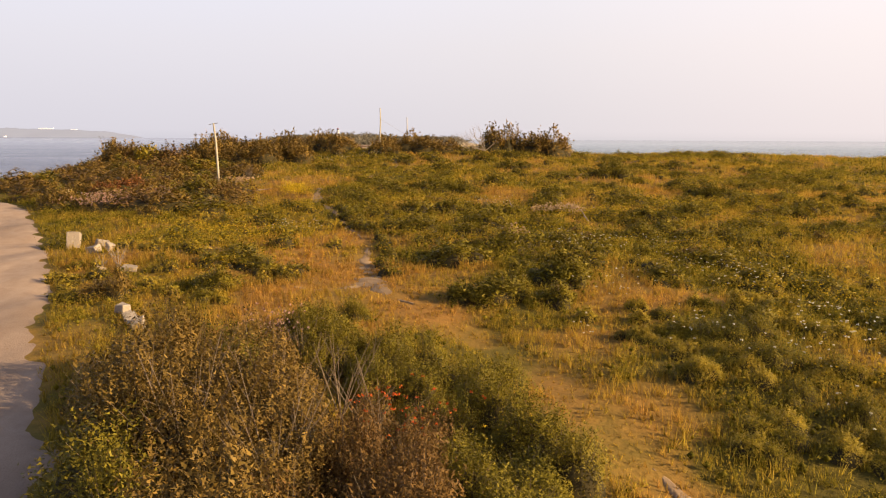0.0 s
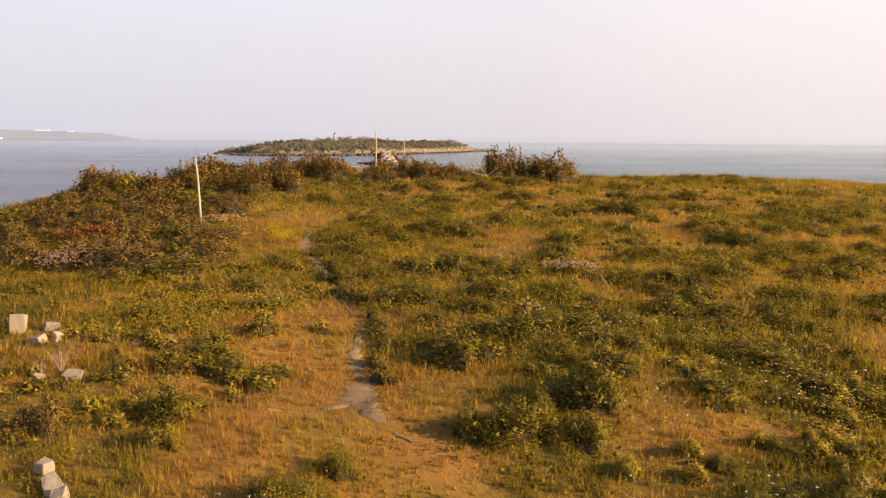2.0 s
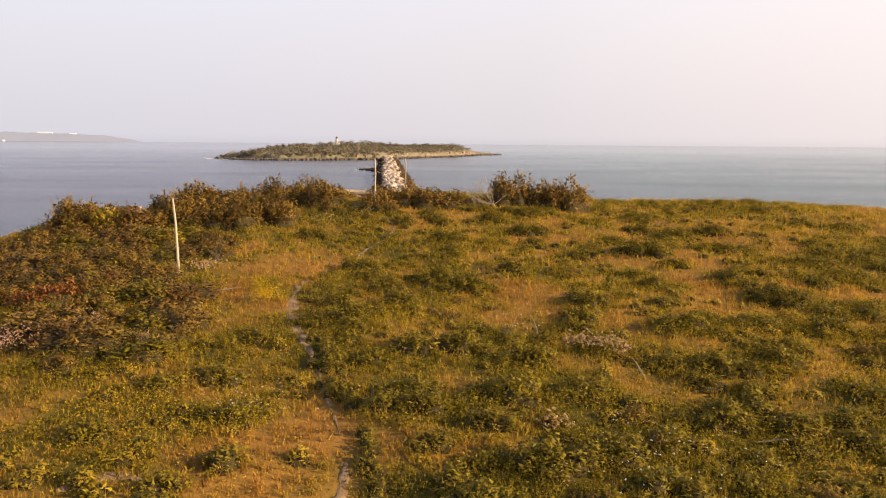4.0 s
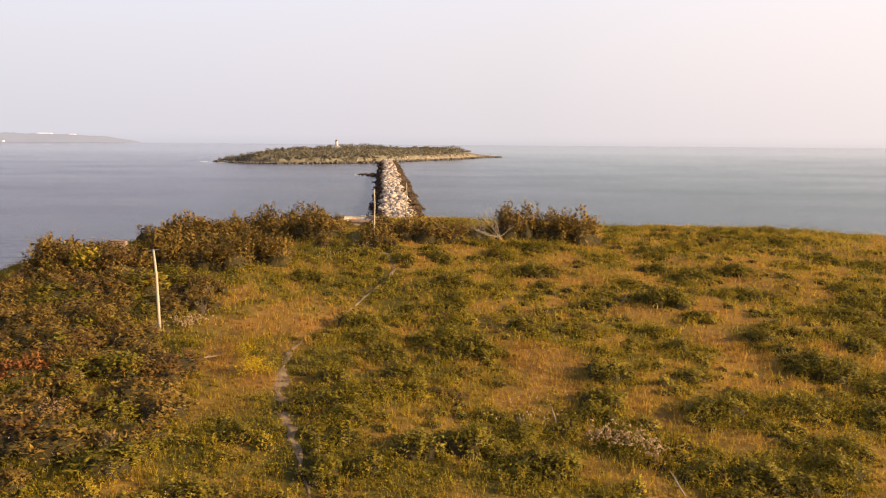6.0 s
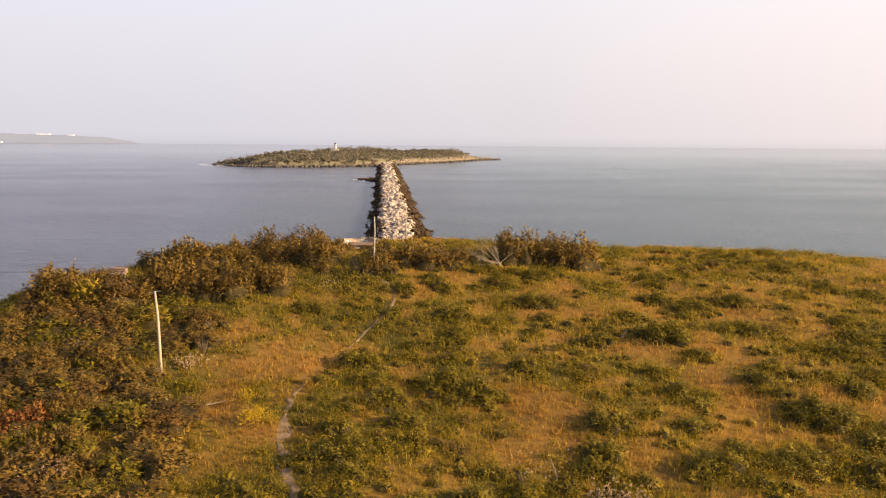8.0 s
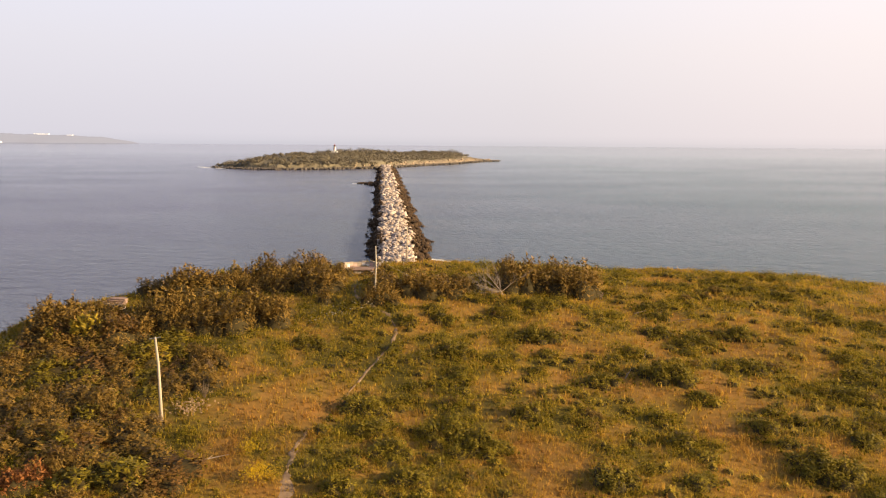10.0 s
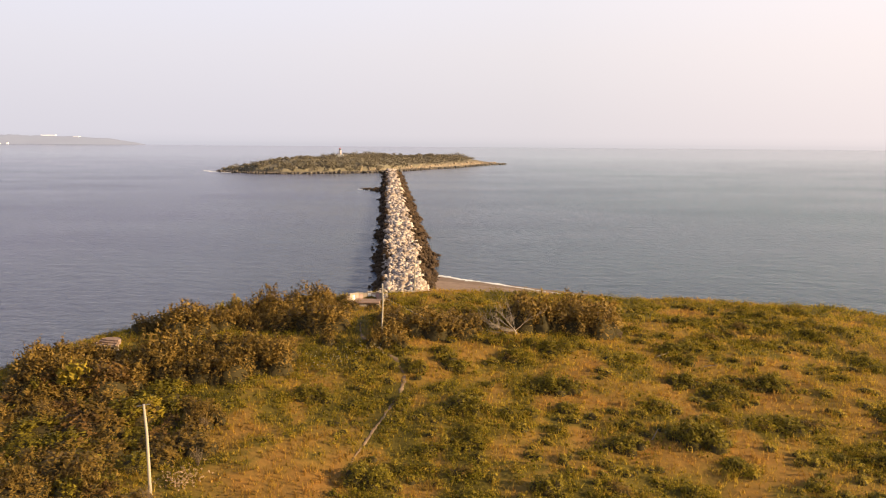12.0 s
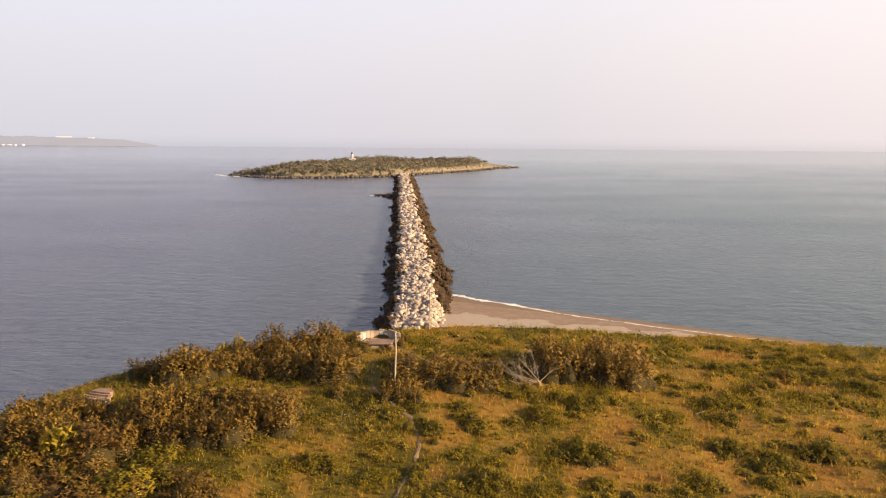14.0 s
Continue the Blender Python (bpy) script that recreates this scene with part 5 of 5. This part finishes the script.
thicket("lime", [(-36, 117), (-33, 119), (-32, 122), (-35, 121)], 1.4, 2.0, 2.4, 8)
g = np.random.default_rng(90)
for x, y in zip(g.uniform(-14, 46, 620), g.uniform(30, 126, 620)):
    often = 0.60 + 0.13 * step(-10, -6, x) * step(44, 36, x) * step(34, 44, y) * step(86, 76, y)
    if tone_at(x, y) > 1.22 - often + 0.08 * g.normal() and outside(x, y) < -2:
        clump("green" if g.random() < 0.82 else "brown", x, y, g.uniform(0.9, 2.5), g.uniform(0.55, 1.1))
for x, y in zip(g.uniform(12, 36, 85), g.uniform(44, 76, 85)):
    if tone_at(x, y) > 0.40:
        clump("green" if g.random() < 0.85 else "brown", x, y, g.uniform(0.9, 2.3), g.uniform(0.6, 1.1))
# low yellow-green and green herbs standing in the meadow, thickest beside the near path and the track
for area, count in (((5, 21, 15, 36), 95), ((-19, -6, 27, 57), 85), ((-8, 34, 36, 84), 170), ((-14, 48, 78, 128), 260)):
    for x, y in zip(g.uniform(area[0], area[1], count), g.uniform(area[2], area[3], count)):
        if clear_of_ways(np.array([x]), np.array([y]), 0.4)[0] and tone_at(x, y) > 0.30:
            for _ in range(3 if y < 36 else 2):
                plant("lime" if g.random() < 0.72 else "green", x + g.normal(0, 0.5), y + g.normal(0, 0.5), g.uniform(0.6, 1.1) * (1.0 if y < 84 else 1.35), g.uniform(0.4, 0.75))
# tall green stems along the sunny side of the footpath, which shade it
for p in smooth_line([q for q in PATH_A if 33 < q[1] < 104], 0.75):
    if g.random() < (0.8 if p.y < 60 else 0.45):
        plant("green", p.x + (0.85 if p.y < 56 else 1.1) + g.uniform(-0.1, 0.5), p.y + g.uniform(-0.3, 0.3), g.uniform(0.7, 1.1), g.uniform(0.55, 0.95))
set_out_shrubs(298)


# ---- grasses and herbs ----
def blades(name, tufts, tall, wide, per, seed, simple, label):
    """Tufts of grass: each a fan of blades that lean out from its foot."""
    g = np.random.default_rng(seed)
    tx, ty = tufts
    tt = tall * lush(tx, ty) * g.uniform(0.6, 1.35, len(tx)) * (0.42 + 0.58 * step(0.3, 1.5, off_line(PATH_A, tx, ty) * np.interp(ty, [30, 45], [1.0, 2.0])))
    tn = np.clip(tone_at(tx, ty) + g.normal(0, 0.10, len(tx)), 0, 1)
    blow = g.normal(0, 0.16, (len(tx), 2)) + (-0.10, 0.03)
    x, y, t, tn, blow = (np.repeat(q, per, axis=0) for q in (tx, ty, tt, tn, blow))
    n = len(x)
    a, lean = g.uniform(0, 6.28, n), np.abs(g.normal(0, 0.34, n))
    t = t * g.uniform(0.55, 1.15, n)
    ox, oy = np.cos(a), np.sin(a)
    x, y = x + ox * lean * t * 0.35, y + oy * lean * t * 0.35
    dx, dy = ox * lean + blow[:, 0], oy * lean + blow[:, 1]
    w = wide * g.uniform(0.6, 1.4, n)
    b = g.uniform(0, 6.28, n)
    base = np.stack([x, y, height(x, y) - 0.03], 1)
    sidew = np.stack([np.cos(b), np.sin(b), np.zeros(n)], 1) * w[:, None] / 2
    tip = base + np.stack([dx * t, dy * t, t * np.sqrt(np.clip(1 - dx * dx - dy * dy, 0.15, 1))], 1)
    i = np.arange(n)[:, None]
    if simple:
        v = np.stack([base - sidew, base + sidew, tip], 1).reshape(-1, 3)
        f, k = i * 3 + (0, 1, 2), 3
    else:
        mid = base + (tip - base) * 0.55 - np.stack([dx, dy, np.zeros(n)], 1) * (t * 0.15)[:, None]
        v = np.stack([base - sidew, base + sidew, mid + sidew * 0.8, tip, mid - sidew * 0.8], 1).reshape(-1, 3)
        f, k = np.concatenate([i * 5 + (0, 1, 2), i * 5 + (0, 2, 4), i * 5 + (4, 2, 3)]), 5
    soft = np.repeat(np.stack([ox * 0.6, oy * 0.6, np.full(n, 0.5)], 1) + g.normal(0, 0.30, (n, 3)), k, axis=0)
    soft /= np.linalg.norm(soft, axis=1)[:, None]
    ob = new(name, mesh_of(name, v, f, M_GRASS, np.repeat(np.clip(tn + g.normal(0, 0.05, n), 0, 1), k), normals=soft))
    return tagged(ob, label, "grass", kind="stuff")


def scatter(seed, count, x0, x1, y0, y1):
    """Places of tufts, clear of the road and the path and thinned in patches."""
    g = np.random.default_rng(seed)
    cx, cy = g.uniform(x0, x1, count), g.uniform(y0, y1, count)
    ok = (outside(cx, cy) < 6) & clear_of_ways(cx, cy, 0.0, False) & (np.abs(cx + 1.5) < 13 + 0.66 * (cy + 6))
    ok &= tone_at(cx, cy) < g.normal(0.90, 0.08, count)
    return cx[ok], cy[ok]


def lush(x, y):
    return 0.72 + 0.55 * (0.5 + 0.5 * np.sin(x * 0.9 + 2 * np.sin(y * 0.5)) * np.sin(y * 0.8 + x * 0.3)) + 0.15 * np.sin(x * 2.7 + y) * np.sin(y * 2.3)


blades("near_grass", scatter(31, 24000, -24, 23, 5, 36), 0.36, 0.015, 12, 1, True, "tall dry golden grass with green blades mixed in")
blades("middle_grass", scatter(32, 34000, -40, 40, 34, 72), 0.45, 0.025, 7, 2, True, "tufts of golden and green meadow grass")
blades("far_grass", scatter(33, 44000, -60, 80, 70, 138), 0.50, 0.045, 6, 3, True, "golden brown meadow grass on the hilltop")


def herbs(name, seed, count, area, lump, leaf, per, label, keen, skirt=False):
    """Leafy mounds where the meadow grows thick, and round the feet of the shrubs: golden, yellow-green or dark green by patches."""
    g = np.random.default_rng(seed)
    x0, x1, y0, y1 = area
    cx, cy = g.uniform(x0, x1, count), g.uniform(y0, y1, count)
    ok = (outside(cx, cy) < 4) & (np.abs(cx + 1.5) < 13 + 0.66 * (cy + 6))
    cx, cy = cx[ok], cy[ok]
    k = np.clip(tone_at(cx, cy) + g.normal(0, 0.09, len(cx)), 0, 1)
    cx, cy, k = cx[k > keen], cy[k > keen], k[k > keen]
    if skirt:
        s = np.array(SKIRTS)
        s = s[(s[:, 1] >= y0) & (s[:, 1] < y1)]
        cx, cy, k = np.concatenate([cx, s[:, 0]]), np.concatenate([cy, s[:, 1]]), np.concatenate([k, np.full(len(s), 0.68)])
    ok = clear_of_ways(cx, cy, lump * 0.8)
    cx, cy, k = cx[ok], cy[ok], k[ok]
    r = lump * np.minimum(g.lognormal(-0.15, 0.38, len(cx)), 1.5) * (0.75 + 0.7 * np.clip(k - keen, 0, 0.5))
    tn = np.clip(0.32 + 1.3 * (k - keen) + g.normal(0, 0.20, len(cx)), 0.1, 1.0)
    middles = np.stack([cx, cy, height(cx, cy) + r * 0.5], 1)
    shell = leaf_cloud(middles, r, per[2], leaf * 0.9, seed + 2, 0.7, 1.0, 0.35)
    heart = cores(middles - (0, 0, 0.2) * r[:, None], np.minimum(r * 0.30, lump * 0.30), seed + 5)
    # hearts toned darker than their leaves: shade inside the mounds put into colour
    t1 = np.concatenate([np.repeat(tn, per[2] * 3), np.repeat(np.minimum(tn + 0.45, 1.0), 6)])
    cx, cy, r, tn = (np.repeat(q, per[0]) for q in (cx, cy, r, tn))
    a, q = g.uniform(0, 6.28, len(cx)), np.sqrt(g.uniform(0, 1, len(cx)))
    px, py = cx + np.cos(a) * q * r * 1.5, cy + np.sin(a) * q * r * 1.5
    tall = r * g.uniform(1.0, 2.3, len(cx)) * (1.2 - 0.6 * q)
    way = np.stack([np.cos(a) * q, np.sin(a) * q, 1.3 - 0.6 * q], 1)
    leaves = sprigs(np.stack([px, py, height(px, py)], 1), tall, leaf * 0.8, per[1], leaf, seed + 1, 0.2, way)
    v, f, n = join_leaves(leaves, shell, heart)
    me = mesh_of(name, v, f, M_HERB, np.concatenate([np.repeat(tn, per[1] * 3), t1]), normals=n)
    return tagged(new(name, me), label, "herbs", kind="stuff")


herbs("near_herbs", 41, 4600, (-24, 22, 7, 36), 0.38, 0.038, (15, 4, 12), "leafy green and yellow meadow herbs in mounds", 0.50, True)
herbs("middle_herbs", 42, 7400, (-40, 40, 36, 72), 0.44, 0.062, (11, 3, 9), "clumps of leafy green and yellow meadow herbs", 0.49, True)
herbs("far_herbs", 43, 11500, (-60, 80, 72, 138), 0.56, 0.086, (8, 3, 7), "green and golden herb clumps on the hilltop", 0.52, True)


def blooms(name, patches, seed, per, size, low, high, material, label, flat):
    """Flower heads over patches of (x, y, radius)."""
    g = np.random.default_rng(seed)
    cs = []
    for px, py, r in patches:
        n = int(per * r * r)
        cs.append(np.stack([px + g.normal(0, 0.62 * r, n), py + g.normal(0, 0.62 * r, n)], 1))
    c = np.concatenate(cs)
    c = c[clear_of_ways(c[:, 0], c[:, 1], 0.1)]
    top = np.concatenate([c, (height(c[:, 0], c[:, 1]) + g.uniform(low, high, len(c)))[:, None]], 1)
    v, f, n = leaf_cloud(top, size * g.uniform(0.6, 1.3, len(top)), 7, size * 0.7, seed + 1, flat)
    head = new(name, mesh_of(name, v, f, material, normals=n))
    return tagged(head, label, "flowers", kind="stuff")


blooms("goldenrod", [(-14.5, 64.0, 1.3), (-16.4, 67.9, 1.2), (-13, 45, 3.5), (-10, 47, 2.5), (-17, 50, 3), (1.6, 15.2, 1.0), (-12, 32, 2.0), (-5, 60, 2.5), (18, 57, 4), (24, 60, 4), (-16, 100, 3), (-12, 95, 2), (12, 19, 1.5), (14, 30, 3), (6, 44, 3), (30, 100, 5), (36, 90, 5), (-13, 40, 4), (-9, 42, 3), (-17, 44, 3), (-11, 53, 3), (-8, 37, 2), (10, 52, 4), (20, 48, 4), (28, 56, 5), (14, 40, 3), (16, 34, 3), (20, 36, 3), (17, 26, 2.5), (13, 15.5, 1.6), (15, 20, 2)], 61, 24, 0.036, 0.35, 0.7, M_YELLOW, "yellow goldenrod flower heads", 0.9)
blooms("white_umbels", [(5.0, 24.5, 0.9), (8.4, 23.5, 1.6), (11.5, 21, 1.8), (13, 24, 2.2), (7, 30, 1.6), (13.5, 33, 3), (11, 17, 1.2), (-10, 46, 2), (-17, 99, 2.5), (-13, 101, 2.5), (3, 58, 2), (8, 40, 3), (-33, 60, 1.5)], 62, 9, 0.045, 0.45, 0.85, M_WHITE, "flat white wildflower heads", 0.25)
blooms("pink_seedheads", [(-25.8, 50.8, 1.6), (-23.2, 55.5, 0.8), (-5.5, 21.2, 0.8)], 63, 120, 0.05, 0.9, 1.7, M_PINK, "faded pink seed heads of tall weeds", 1.4)
blooms("red_berries", [(-1.0, 13.9, 0.95)], 64, 60, 0.045, 0.9, 1.75, M_RED, "small red berries and leaves on a shrub", 0.9)
blooms("yellow_bush_flowers", [(-14.4, 64.0, 0.75), (-15.0, 64.2, 0.6), (-16.2, 68.0, 0.6)], 65, 420, 0.05, 0.2, 1.0, M_YELLOW, "dense yellow flowers of a rounded bush beside the path", 0.9)
blooms("blond_seedheads", [(7.8, 55.2, 1.1), (8.8, 53.6, 0.8), (6.6, 55.6, 0.7), (-23, 75, 1.2), (3.8, 43.2, 0.6)], 66, 90, 0.09, 0.3, 0.75, M_BLOND, "pale blond feathery seed heads", 1.3)


def stick(x, y, long, turn, lift):
    g = random.Random(int(x * 10))
    pts = [Vector((k * long, g.uniform(-0.06, 0.06), 0.10 + lift * k + g.uniform(0, 0.05))) for k in (0, 0.35, 0.7, 1)]
    bm = rod(pts, [0.045, 0.04, 0.03, 0.015], 6)
    rod([pts[1], pts[1] + Vector((0.3, 0.28, 0.12)) * long * 0.5], [0.025, 0.01], 5, bm)
    ob = new("stick", bm_mesh("stick", bm, M_BLEACHED))
    ob.matrix_basis = pose(x, y, float(height(x, y)), 0, 0, turn)
    return tagged(ob, "pale fallen dead branch lying in the grass", "branch", "fallen branches")


for row in [(-19.5, 66.5, 2.2, 12, 0.3), (12.3, 42.8, 1.8, -8, 0.3), (13.6, 43.4, 1.2, 30, 0.2), (14.0, 83.5, 1.6, 60, 0.5), (4.5, 57.5, 1.4, 100, 0.7), (9.3, 49.5, 1.1, 120, 0.8), (19.8, 104, 1.6, 20, 0.3), (24, 100.5, 1.4, -30, 0.4), (17, 88.5, 1.6, 70, 0.4)]:
    stick(*row)
